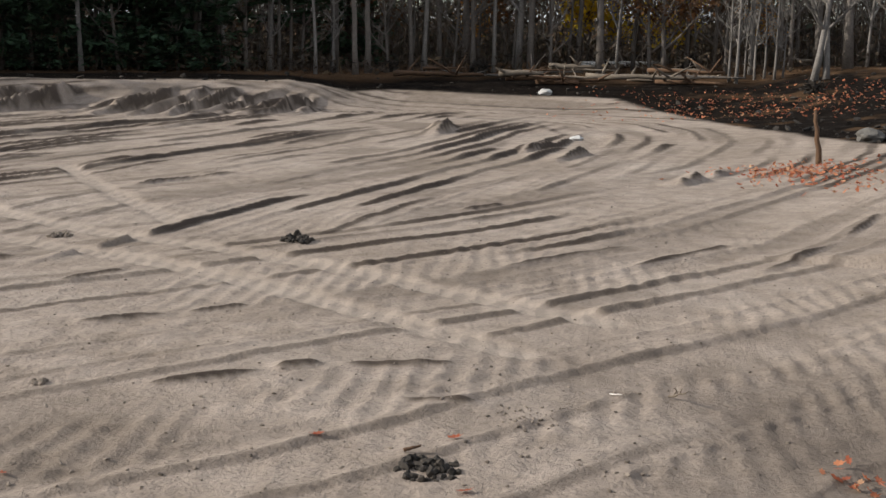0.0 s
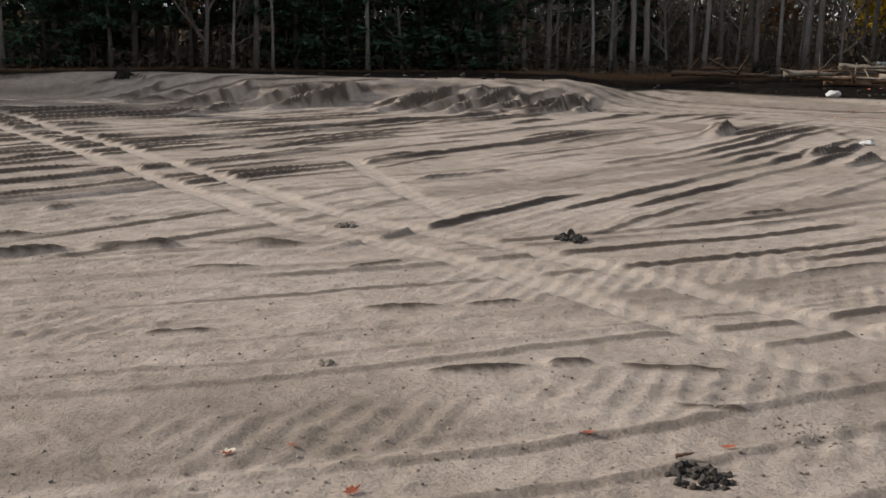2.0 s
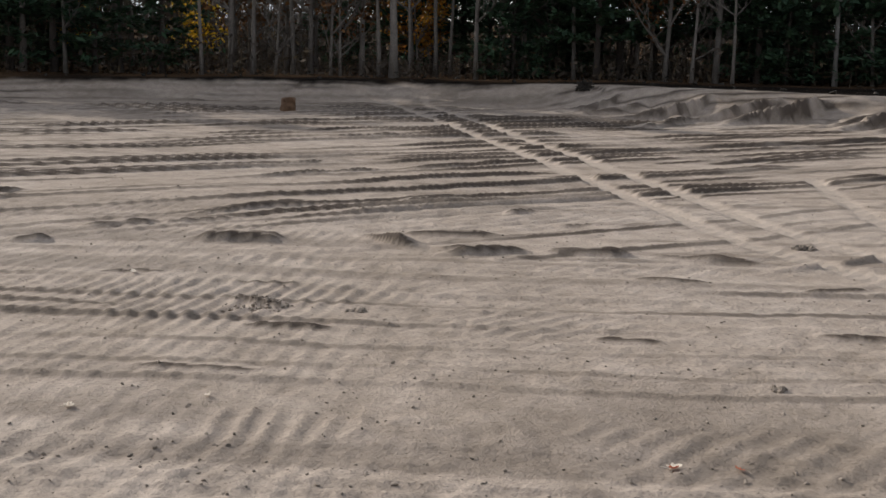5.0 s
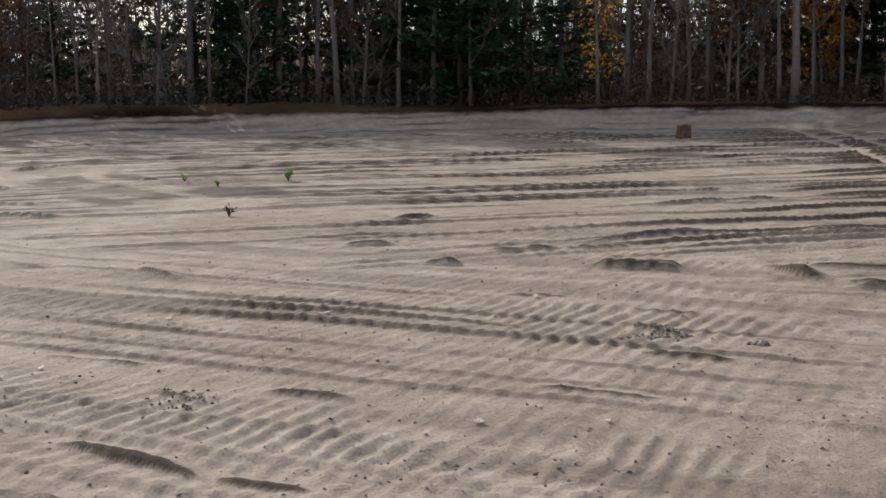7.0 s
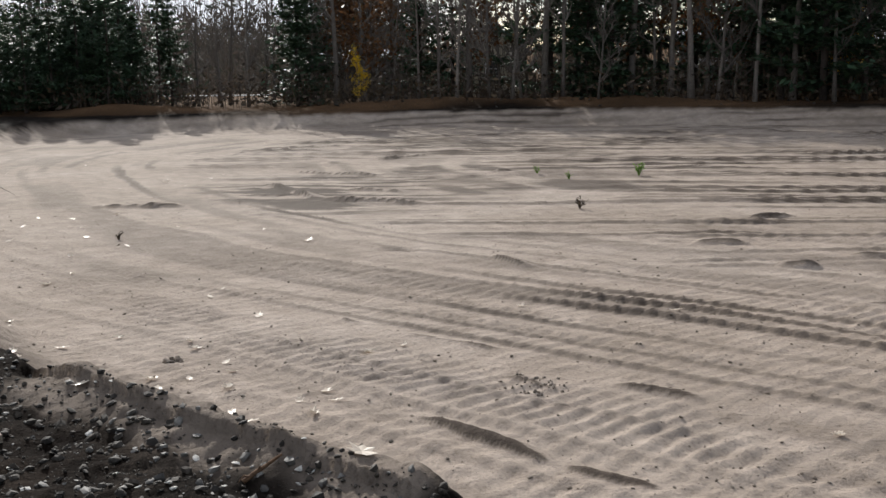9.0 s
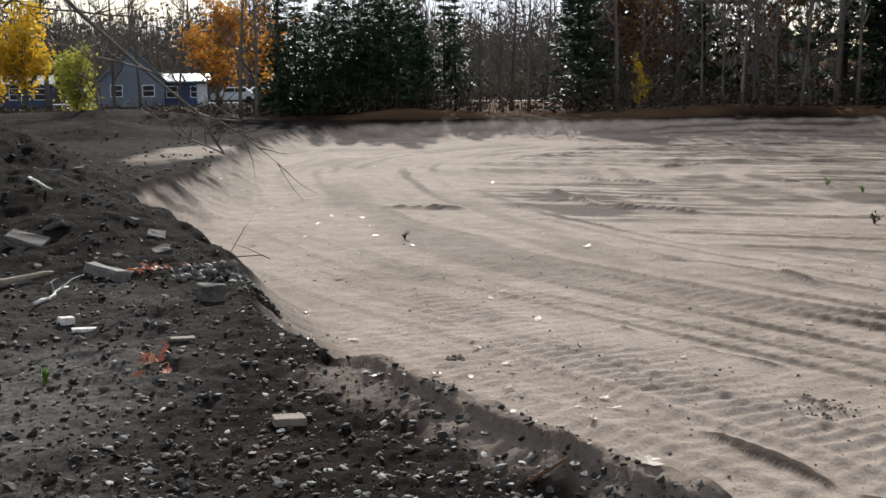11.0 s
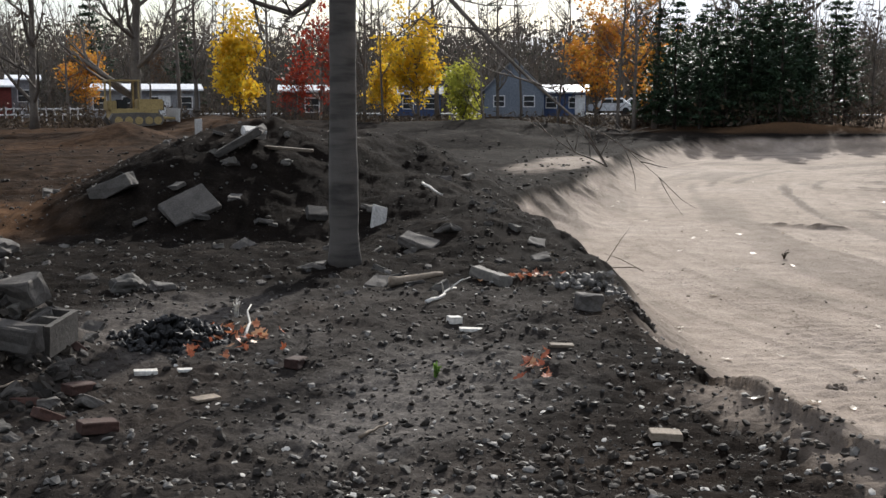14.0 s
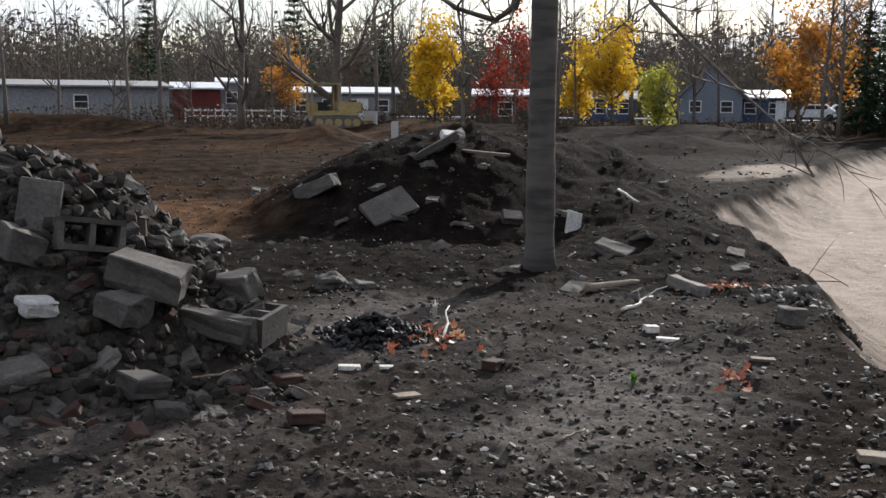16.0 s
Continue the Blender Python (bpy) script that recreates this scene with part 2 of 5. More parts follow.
def smooth(a, b, x):
    t = np.clip((x - a) / (b - a), 0, 1)
    return t * t * (3 - 2 * t)


# the rim of the sand pit: bearing and distance
NEAR_RIM = ((-30.0, 5.5), (-17.9, 4.3), (0.1, 3.7), (30.4, 3.5), (60.8, 3.6), (79.0, 4.1), (85.8, 4.7), (91.5, 5.3), (95.1, 6.0), (98.6, 6.9), (101.3, 7.9), (103.0, 9.3), (103.7, 10.8), (103.4, 12.0), (104.4, 13.4), (106.0, 15.0), (107.6, 16.6))
FAR_RIM = ((108.5, 18.0), (107.6, 20.0), (106.1, 21.4), (104.9, 22.8), (102.9, 28.5), (101.0, 39.5), (99.6, 45.5), (97.5, 52), (95.5, 54.5), (89.1, 57), (81.0, 58), (70.9, 58), (60.8, 57), (50.7, 57), (42.6, 57), (34.5, 55), (26.4, 51), (20.3, 50), (14.2, 50), (10.2, 51), (6.1, 54), (0.1, 53), (-5.4, 52), (-8.9, 45), (-11.9, 38), (-17.9, 31), (-24.0, 24), (-32.0, 16), (-35.0, 9))
RIM = np.array([polar(a, r)[:2] for a, r in NEAR_RIM + FAR_RIM])


def pit_depth(x, y):
    """Distance from the rim, over 0 inside the pit."""
    best, inside = np.full(x.shape, 1e9), np.zeros(x.shape, bool)
    for (ax, ay), (bx, by) in zip(RIM, np.roll(RIM, -1, 0)):
        dx, dy = bx - ax, by - ay
        t = np.clip(((x - ax) * dx + (y - ay) * dy) / (dx * dx + dy * dy), 0, 1)
        best = np.minimum(best, (x - ax - t * dx) ** 2 + (y - ay - t * dy) ** 2)
        if dy != 0:
            inside ^= ((ay > y) != (by > y)) & (x < ax + (y - ay) * dx / dy)
    return np.where(inside, 1, -1) * np.sqrt(best)


# heaps of dark fill: bearing, distance, radius along and across the view, height
HEAPS = ((119.8, 16.6, 3.0, 3.7, 1.28), (112.2, 17.8, 2.6, 2.6, 0.65), (109.2, 14.2, 2.2, 1.5, 0.4), (124.2, 15.4, 2.0, 2.2, 0.35), (144.2, 8.3, 2.0, 2.0, 1.3), (137.2, 7.9, 1.3, 1.3, 0.4),
         (126.0, 44.0, 3.0, 2.6, 0.85), (136.5, 58, 3, 5, 0.9), (121.6, 60, 3, 5, 0.8), (140.5, 60, 3, 5, 0.9), (108.0, 41, 3, 4, 0.6), (107.8, 55, 4, 8, 0.7), (112.4, 48, 5, 6, 0.5), (117.5, 56, 4, 7, 0.6),
         (77.0, 60.5, 2.0, 9, 0.5), (67.9, 60.5, 2.0, 6, 0.4), (93.2, 60, 2.2, 5, 0.5))
# ridges of sand spilt from a blade: ends, height, half width
RIDGES = []


def spill(ax, ay, bx, by, h, hw):
    RIDGES.append((ax, ay, bx, by, h, hw))


spill(-0.10, 12.96, 1.80, 15.02, 0.09, 0.2)
spill(1.39, 13.08, 3.11, 15.32, 0.08, 0.2)
spill(2.97, 13.24, 4.53, 15.37, 0.1, 0.25)
spill(4.53, 15.37, 5.70, 17.45, 0.1, 0.25)
spill(-1.52, 14.58, -0.89, 15.05, 0.06, 0.15)
spill(-3.82, 9.81, -2.94, 10.31, 0.08, 0.18)
spill(-2.94, 10.31, -2.36, 10.82, 0.06, 0.15)
spill(-4.65, 11.59, -4.12, 12.37, 0.07, 0.16)
spill(-2.60, 8.03, -1.71, 8.55, 0.06, 0.15)
spill(-1.71, 8.55, -1.31, 8.76, 0.11, 0.22)
spill(-1.30, 8.71, -0.24, 8.89, 0.06, 0.15)
spill(-0.73, 17.85, 0.07, 18.82, 0.1, 0.3)
spill(-6.73, 19.70, -5.31, 22.63, 0.12, 0.4)
spill(-2.20, 34.01, -1.83, 38.43, 0.5, 0.7)
spill(0.31, 28.39, 1.33, 31.33, 0.3, 0.8)
spill(1.08, 26.32, 2.11, 29.17, 0.25, 0.5)
spill(3.34, 22.20, 4.13, 23.70, 0.3, 0.45)
spill(4.29, 23.95, 4.93, 24.89, 0.25, 0.45)
spill(-0.72, 7.85, -0.04, 7.85, 0.08, 0.2)
spill(-8.85, 10.54, -8.06, 11.59, 0.16, 0.3)
spill(-8.06, 11.59, -7.02, 12.33, 0.15, 0.28)
spill(-7.02, 12.33, -5.40, 12.98, 0.13, 0.26)
spill(-10.50, 10.79, -9.19, 10.68, 0.15, 0.3)
spill(-11.26, 9.46, -10.80, 9.94, 0.14, 0.3)
spill(-6.34, 10.91, -5.52, 11.40, 0.06, 0.15)
spill(-4.64, 11.61, -4.17, 12.41, 0.07, 0.16)
spill(-10.28, 13.86, -9.91, 14.52, 0.12, 0.3)
spill(-9.11, 13.51, -8.76, 14.18, 0.12, 0.3)
spill(-10.20, 11.29, -9.09, 12.27, 0.1, 0.3)
spill(-5.22, 8.25, -4.54, 8.65, 0.06, 0.15)
spill(-7.64, 6.43, -6.93, 6.94, 0.05, 0.15)
spill(-12.26, 13.56, -12.02, 15.08, 0.12, 0.35)
spill(-16.67, 14.00, -16.07, 17.74, 0.12, 0.35)
spill(-16.07, 17.74, -15.20, 21.29, 0.12, 0.35)
spill(-13.33, 11.21, -12.71, 12.80, 0.1, 0.3)
spill(-20.17, 34.64, -20.91, 40.61, 0.35, 0.7)
spill(-30.08, 45.67, -27.34, 44.82, 0.6, 1.2)
spill(-13.54, 8.53, -13.04, 9.56, 0.13, 0.3)
spill(-13.04, 9.56, -12.53, 10.80, 0.12, 0.3)
spill(-11.76, 8.99, -10.66, 9.85, 0.13, 0.28)
spill(-10.54, 10.81, -9.11, 10.60, 0.13, 0.25)
spill(-9.04, 10.71, -8.79, 11.23, 0.13, 0.25)
spill(-13.21, 7.33, -12.87, 7.83, 0.14, 0.3)
spill(-15.35, 7.16, -14.97, 7.92, 0.12, 0.4)
spill(-7.28, 5.00, -6.32, 5.74, 0.05, 0.16)
spill(-8.38, 3.13, -7.66, 3.73, 0.07, 0.14)
spill(-8.84, 2.40, -8.23, 2.71, 0.07, 0.14)
spill(-8.64, 7.09, -7.82, 7.24, 0.08, 0.2)
spill(-7.53, 6.50, -6.89, 6.95, 0.05, 0.16)
spill(-7.94, 1.44, -6.59, 2.15, 0.08, 0.16)
spill(-6.59, 2.15, -5.96, 2.59, 0.06, 0.14)
spill(-10.68, 6.95, -10.08, 7.55, 0.05, 0.16)
spill(-13.44, 9.95, -13.07, 12.90, 0.1, 0.35)
spill(-17.32, 9.05, -17.65, 10.27, 0.12, 0.4)
spill(-18.27, 14.98, -18.04, 17.95, 0.1, 0.4)
spill(-23.44, 22.02, -22.14, 26.45, 0.12, 0.5)
spill(-34.55, 24.79, -34.43, 29.06, 0.15, 0.6)
spill(-9.19, 7.62, -8.52, 8.11, 0.05, 0.14)
spill(-22.70, -2.03, -22.23, 0.05, 0.14, 0.3)
spill(-26.34, 1.69, -22.70, 2.45, 0.15, 0.4)
spill(-22.70, 2.45, -21.20, 4.46, 0.12, 0.4)
spill(-30.17, 2.55, -27.52, 4.97, 0.1, 0.5)
spill(-33.43, 5.37, -34.72, 7.38, 0.12, 0.5)
spill(-24.44, 3.27, -23.65, 4.50, 0.12, 0.4)
spill(-27.55, 7.29, -27.54, 8.33, 0.12, 0.5)
spill(-7.57, 1.61, -6.54, 2.14, 0.07, 0.15)
spill(-6.54, 2.14, -5.94, 2.59, 0.06, 0.14)
spill(-10.63, 1.85, -9.62, 2.70, 0.05, 0.13)
spill(-11.42, 1.40, -11.05, 1.55, 0.06, 0.14)
spill(-8.85, 2.42, -8.24, 2.71, 0.06, 0.13)
spill(-8.37, 3.19, -7.74, 3.72, 0.06, 0.13)
spill(-14.79, 3.95, -13.85, 4.19, 0.12, 0.3)
spill(-15.86, 2.48, -15.67, 3.11, -0.14, 0.4)
# smooth wheel tracks that cross the furrows
TRACKS = (
    ((-36.8, 40.2), (-14.5, 21.3), (-9.7, 17.0), (-6.7, 14.5), (-4.4, 13.2), (-2.7, 12.0), (-1.6, 11.0), (-0.7, 10.2), (0.2, 9.3)),
    ((-35.9, 41.5), (-15.0, 23.3), (-10.2, 19.0), (-7.4, 16.4), (-5.4, 15.0), (-3.3, 13.8), (-1.5, 12.6), (-0.2, 11.5), (1.0, 10.6)),
    ((-9.1, 23.0), (-6.3, 18.4), (-4.7, 16.1)),
)


def line_distance(x, y, pts):
    best, along = np.full(x.shape, 1e9), np.zeros(x.shape)
    for i, ((ax, ay), (bx, by)) in enumerate(zip(pts[:-1], pts[1:])):
        dx, dy = bx - ax, by - ay
        t = np.clip(((x - ax) * dx + (y - ay) * dy) / (dx * dx + dy * dy), 0, 1)
        d = np.hypot(x - ax - t * dx, y - ay - t * dy)
        along = np.where(d < best, i + t, along)
        best = np.minimum(best, d)
    return best, along


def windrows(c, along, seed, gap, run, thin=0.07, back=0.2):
    """Crests spilt off a blade's end, broken along their run: height (steep on the near side) and the near face, to be
    painted as shaded.
    """
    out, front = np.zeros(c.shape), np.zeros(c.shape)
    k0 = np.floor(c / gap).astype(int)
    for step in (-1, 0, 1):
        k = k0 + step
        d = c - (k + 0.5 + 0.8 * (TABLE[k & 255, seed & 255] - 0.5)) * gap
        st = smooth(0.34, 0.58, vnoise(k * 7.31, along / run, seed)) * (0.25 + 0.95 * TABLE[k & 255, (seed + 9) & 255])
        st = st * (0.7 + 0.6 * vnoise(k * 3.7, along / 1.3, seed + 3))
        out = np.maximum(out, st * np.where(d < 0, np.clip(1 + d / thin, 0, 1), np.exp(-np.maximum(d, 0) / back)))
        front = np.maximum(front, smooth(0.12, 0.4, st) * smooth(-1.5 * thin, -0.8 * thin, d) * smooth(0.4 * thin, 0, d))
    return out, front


def terrain(x, y):
    """Height and masks of the ground at plan places."""
    az, r = np.degrees(np.arctan2(-x, y)), np.hypot(x, y)
    sd = pit_depth(x, y)
    sdw = sd + 0.22 * fbm(x, y, 1.4, 4, 3) + 0.06 * fbm(x, y, 0.35, 3, 8)
    # land outside the pit
    rim_z = np.interp(az, (-60, -30, -10, 0, 8, 11, 31, 36, 50, 80, 95, 104, 180), (0.0, -0.2, -0.55, -0.6, -0.35, 0.32, 0.34, 0.12, 0.06, -0.15, -0.12, -0.06, 0.0))
    far_z = np.interp(az, (-60, -25, 0, 10, 30, 60, 95, 180), (1.2, 1.4, 1.2, 0.7, 0.5, 0.3, 0.0, 0.0))
    out = np.where(r < 17, 0.0, rim_z)
    out = np.where((r >= 12) & (r < 30), rim_z * smooth(12, 30, r), out)
    rise = np.maximum(smooth(45, 68, r), smooth(0, 15, -sd) * smooth(9, 3, az))
    out = out + (far_z - rim_z) * rise * (r > 17) + 8 * smooth(150, 260, r)
    rough = fbm(x, y, 1.1, 5, 20)
    out = out + 0.05 * fbm(x, y, 3.5, 3, 15) + 0.045 * rough + np.where(r < 30, 0.045 * fbm(x, y, 0.28, 4, 27) * (0.3 + 1.5 * vnoise(x / 1.3, y / 1.3, 29)) + np.where(r < 22, 0.022 * fbm(x, y, 0.10, 3, 31), 0), 0)
    # ruts left by the grading of the lot, across the view
    ga = radians(132)
    gu, gw = -x * math.sin(ga) + y * math.cos(ga), x * math.cos(ga) + y * math.sin(ga)
    lot = smooth(15, 19, r) * smooth(70, 58, r) * smooth(112, 120, az)
    out = out + lot * (0.13 * fbm(gu, gw / 5, 1.1, 3, 21) + 0.05 * np.abs(fbm(gu, gw / 3, 0.5, 3, 24)))
    edge, lumps, clods = 0.08 * fbm(x, y, 1.5, 4, 33), 1 + 0.03 * fbm(x, y, 0.5, 4, 41), 0.018 * fbm(x, y, 0.22, 3, 44)
    for haz, hr, ra, rc, h in HEAPS:
        a = radians(haz)
        u = -x * math.sin(a) + y * math.cos(a) - hr
        w = x * math.cos(a) + y * math.sin(a)
        q = np.sqrt((u / ra) ** 2 + (w / rc) ** 2) + edge
        bump = np.where(q < 1.4, h * np.clip(1.05 - q, 0, 1) ** 1.05, 0)
        out = out + bump * lumps + np.where((bump > 0.05) & (r < 30), clods, 0)
    # the flat sand and its furrows, which run round with the rim
    gentle = np.interp(az, (-40, -5, 4, 10, 32, 38, 80, 95, 99, 108), (5.0, 6.0, 5.0, 3.0, 3.0, 3.0, 3.0, 1.8, 1.3, 1.3))
    width = np.where(r < 14.5, 1.15, gentle)
    floor = -0.8 + 0.05 * fbm(x, y, 6, 3, 50)
    fa = radians(40)
    fu = -(x + 20) * math.sin(fa) + (y - 25) * math.cos(fa)
    fw = 0.6 * ((x + 20) * math.cos(fa) + (y - 25) * math.sin(fa))
    s = np.arctan2(fw, -fu) * 24
    rho = 40 - np.hypot(fu, fw) + 0.6 * fbm(x, y, 10, 2, 55) + 0.05 * fbm(x, y, 1.5, 2, 58)
    fade = smooth(0.2, 2.5, sd)
    wander = rho + 0.10 * fbm(x, y, 2.4, 3, 57) + 0.025 * fbm(x, y, 0.35, 3, 59)
    # straight passes over the middle, looped ones round the edge
    cross = -x + 0.28 * (y - 20) + 0.5 * fbm(x, y, 9, 2, 56) + 0.10 * fbm(x, y, 2.4, 3, 57) + 0.03 * fbm(x, y, 0.35, 3, 61)
    inner = smooth(20.6, 21.8, rho + 0.9 * fbm(x, y, 2.2, 3, 63)) * smooth(4, 8, sd)
    here = vnoise(x / 2.6, y / 2.6, 70)
    calm = (0.42 + 0.58 * smooth(8, 14, r)) * (0.5 + 0.5 * smooth(0.25, 0.55, vnoise(x / 3.3, y / 4.1, 71)))
    calm = calm * (1 - 0.75 * smooth(76, 90, az) * smooth(22, 17, rho))
    wide = 0.06 + 0.0028 * np.clip(r, 8, 45)
    in_h, in_f = windrows(cross, y, 60, 0.62, 5.5, wide)
    out_h, out_f = windrows(wander, s, 62, 0.62, 5.0, wide)
    lines, front = inner * in_h + (1 - inner) * out_h, inner * in_f + (1 - inner) * out_f
    in_h, _ = windrows(cross, y, 64, 0.3, 3.2, 0.05, 0.1)
    out_h, _ = windrows(wander, s, 66, 0.34, 3.0, 0.05, 0.1)
    fine_lines = inner * in_h + (1 - inner) * out_h
    broad = vnoise(rho / 1.7, s / 9.0, 64)
    far_gain = 1 + 0.5 * smooth(18, 40, r)
    relief = (0.085 * far_gain * lines + 0.035 * fine_lines + 0.05 * (broad - 0.5)) * calm
    relief = relief + 0.014 * fbm(x, y, 0.5, 4, 75) + 0.013 * fbm(x, y, 0.16, 3, 77)
    relief = relief + (0.022 * (vnoise(wander / 0.17, s / 2.2, 72) - 0.5) + 0.03 * (vnoise(wander / 0.36, s / 3.5, 73) - 0.5)) * smooth(20, 12, r)
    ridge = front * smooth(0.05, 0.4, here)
    # marks of crawler plates, two hand's widths apart
    phase_a = (0.857 * x + 0.515 * y) / 0.20 + 0.6 * fbm(x, y, 1.1, 3, 84)
    phase_b = (0.97 * x - 0.05 * y) / 0.22 + 0.5 * fbm(x, y, 1.1, 3, 86)
    band = smooth(0.50, 0.58, vnoise(rho / 0.55, s / 8, 80)) * smooth(0.3, 0.55, vnoise(x / 1.4, y / 1.4, 82))
    turn = smooth(30, 50, az)
    tread = turn * np.sin(2 * math.pi * phase_a) + (1 - turn) * np.sin(2 * math.pi * phase_b)
    relief = relief + (0.013 + 0.004 * smooth(15, 11, r)) * (0.14 + 0.2 * turn + band * (0.45 + 0.2 * turn)) * tread * smooth(26, 12, r)
    face_shade, spilt = np.zeros(x.shape), np.zeros(x.shape)
    wobble, lumpy = 0.07 * fbm(x, y, 0.8, 4, 88), 0.45 + 1.1 * vnoise(x / 0.6, y / 0.6, 90)
    for ax, ay, bx, by, h, hw in RIDGES:
        near = np.nonzero((x > min(ax, bx) - 1.5) & (x < max(ax, bx) + 1.5) & (y > min(ay, by) - 1.5) & (y < max(ay, by) + 1.5))[0]
        if len(near):
            d, t = line_distance(x[near], y[near], ((ax, ay), (bx, by)))
            side = (x[near] - ax) * (by - ay) - (y[near] - ay) * (bx - ax)
            home = -ax * (by - ay) + ay * (bx - ax)
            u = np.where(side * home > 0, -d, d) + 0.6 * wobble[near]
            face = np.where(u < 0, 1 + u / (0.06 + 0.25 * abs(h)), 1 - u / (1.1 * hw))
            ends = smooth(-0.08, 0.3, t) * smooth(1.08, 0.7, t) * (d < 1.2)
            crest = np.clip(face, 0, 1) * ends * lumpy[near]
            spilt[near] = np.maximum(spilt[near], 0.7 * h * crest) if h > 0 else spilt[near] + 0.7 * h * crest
            # the near face, coloured dark as if shaded
            face_shade[near] = np.maximum(face_shade[near], smooth(0.25, 0.7, crest) * (u < 0.03))
    relief = np.maximum(relief, spilt + 0.5 * relief) + np.minimum(spilt, 0)
    track = np.zeros(x.shape)
    for pts in TRACKS:
        d, t = line_distance(x, y, pts)
        k = smooth(0.27, 0.13, d + 0.05 * fbm(x, y, 0.8, 2, 93))
        track = np.maximum(track, k)
    relief = relief * (1 - 0.85 * track) - 0.02 * track + 0.006 * track * tread
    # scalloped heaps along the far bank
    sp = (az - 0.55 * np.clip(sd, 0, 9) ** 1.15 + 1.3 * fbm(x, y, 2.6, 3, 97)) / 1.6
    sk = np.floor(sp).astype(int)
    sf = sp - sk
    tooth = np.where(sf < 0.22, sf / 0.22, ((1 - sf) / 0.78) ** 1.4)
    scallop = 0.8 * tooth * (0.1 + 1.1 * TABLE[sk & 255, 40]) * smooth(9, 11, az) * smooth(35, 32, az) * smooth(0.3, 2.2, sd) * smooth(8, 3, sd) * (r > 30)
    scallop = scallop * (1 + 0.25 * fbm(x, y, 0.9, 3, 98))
    depth = smooth(0, 1, np.clip(sdw / width, 0, 1) ** 0.8)
    cut = smooth(94, 97, az) * (r > 14.5)
    depth = depth * (1 - cut) + cut * (1 - (1 - np.clip(sdw / width, 0, 1)) ** 1.7)
    z = out * (1 - depth) + (floor + relief * fade) * depth + scallop
    runnel = 0.10 * np.abs(fbm(az * 0.9, 0 * az, 1.0, 3, 99)) * (az > 90) * (r > 16) * smooth(45, 34, r) * smooth(0, 0.3, depth) * smooth(1, 0.6, depth)
    z = z - runnel
    # a lip of brown sand along the near bank
    lip = [tuple(polar(a, q)[:2]) for a, q in ((96.2, 6.4), (93.0, 5.75), (88.0, 5.05), (81.0, 4.35))]
    hd, _ = line_distance(x, y, lip)
    hump = np.exp(-((hd + 0.08 * fbm(x, y, 0.6, 3, 95)) / 0.26) ** 2) * (0.7 + 0.5 * vnoise(x / 0.7, y / 0.7, 96))
    z = z + 0.11 * hump - 0.05 * smooth(0.9, 0.3, hd) * (sd < 0)
    sand = smooth(0.02, 0.25, sdw)
    near_bank = smooth(13, 10, r) * smooth(70, 84, az)
    sand = sand * (1 - near_bank) + near_bank * smooth(0.15, 0.35, sdw + 0.15 * fbm(x, y, 0.3, 3, 103))
    lobe = smooth(100.5, 102, az) * smooth(107.2, 106, az) * smooth(10.6, 11.6, r) * smooth(17, 15.5, r)
    sand = sand * (1 - lobe) + lobe * smooth(0.75, 1.0, sdw + 0.3 * fbm(x, y, 0.5, 3, 104))
    dribble = cut * smooth(0.1, 0.5, fbm(x, y, 0.55, 3, 106) + 0.15) * smooth(0.75, 0.1, sdw)
    sand = sand * (1 - 0.9 * dribble)
    away = smooth(28, 32, r)
    ragged = fbm(x, y, 0.7, 3, 101)
    berm = smooth(8, 10, az) * smooth(38, 33, az)
    shift = (0.2 + 0.3 * ragged) * smooth(33, 40, az) * smooth(97, 92, az) - (1.3 + 0.5 * ragged) * berm
    sand = sand * (1 - away) + smooth(0.0, 0.5, sdw - shift) * (1 - 0.9 * dribble) * away
    sand = np.maximum(sand, smooth(0.4, 0.15, hd + 0.3 * fbm(x, y, 0.5, 4, 94)))
    patch = polar(104.0, 31)
    sand = np.maximum(sand, 0.75 * smooth(1.2, 0.6, np.hypot((x - patch.x) / 4.5, (y - patch.y) / 1.0) + 0.4 * fbm(x, y, 1.2, 3, 107)))
    damp_and_shade = 0.75 * smooth(0.1, 0.6, fbm(x, y, 5, 4, 105) + 0.25) * smooth(11, 6, r) * smooth(16, -4, az)
    damp_and_shade = np.maximum(damp_and_shade, 0.75 * smooth(0.0, 0.25, fbm(x, y, 3, 4, 108)) * smooth(0.35, 0.6, vnoise(wander / 0.5, s / 5.0, 109)) * smooth(17, 23, r) * smooth(44, 36, r) * smooth(60, 66, az) * smooth(92, 84, az))
    # shade painted into the colour on the steep flank of each scalloped heap
    damp_and_shade = np.maximum(damp_and_shade, 0.85 * smooth(0.05, 0.2, scallop) * smooth(0.36, 0.26, sf) * smooth(0.2, 0.5, vnoise(x / 0.9, y / 0.9, 118)))
    damp_and_shade = np.maximum(damp_and_shade, 0.6 * near_bank * smooth(1.3, 0.8, sdw))
    # shade painted on the near faces of furrows and spilt ridges
    damp_and_shade = np.maximum(damp_and_shade, np.maximum(np.clip(0.95 * ridge * calm, 0, 0.92), 0.92 * face_shade)) * (1 - 0.9 * track)
    soaked = smooth(1.1, 0.6, np.hypot((x + 24.5) / 5.5, (y - 3.2) / 3.2) + 0.35 * fbm(x, y, 2.2, 3, 111)) * smooth(0.5, 0.6, vnoise(cross / 0.3, y / 2.2, 113))
    damp_and_shade = np.maximum(damp_and_shade, 0.85 * soaked)
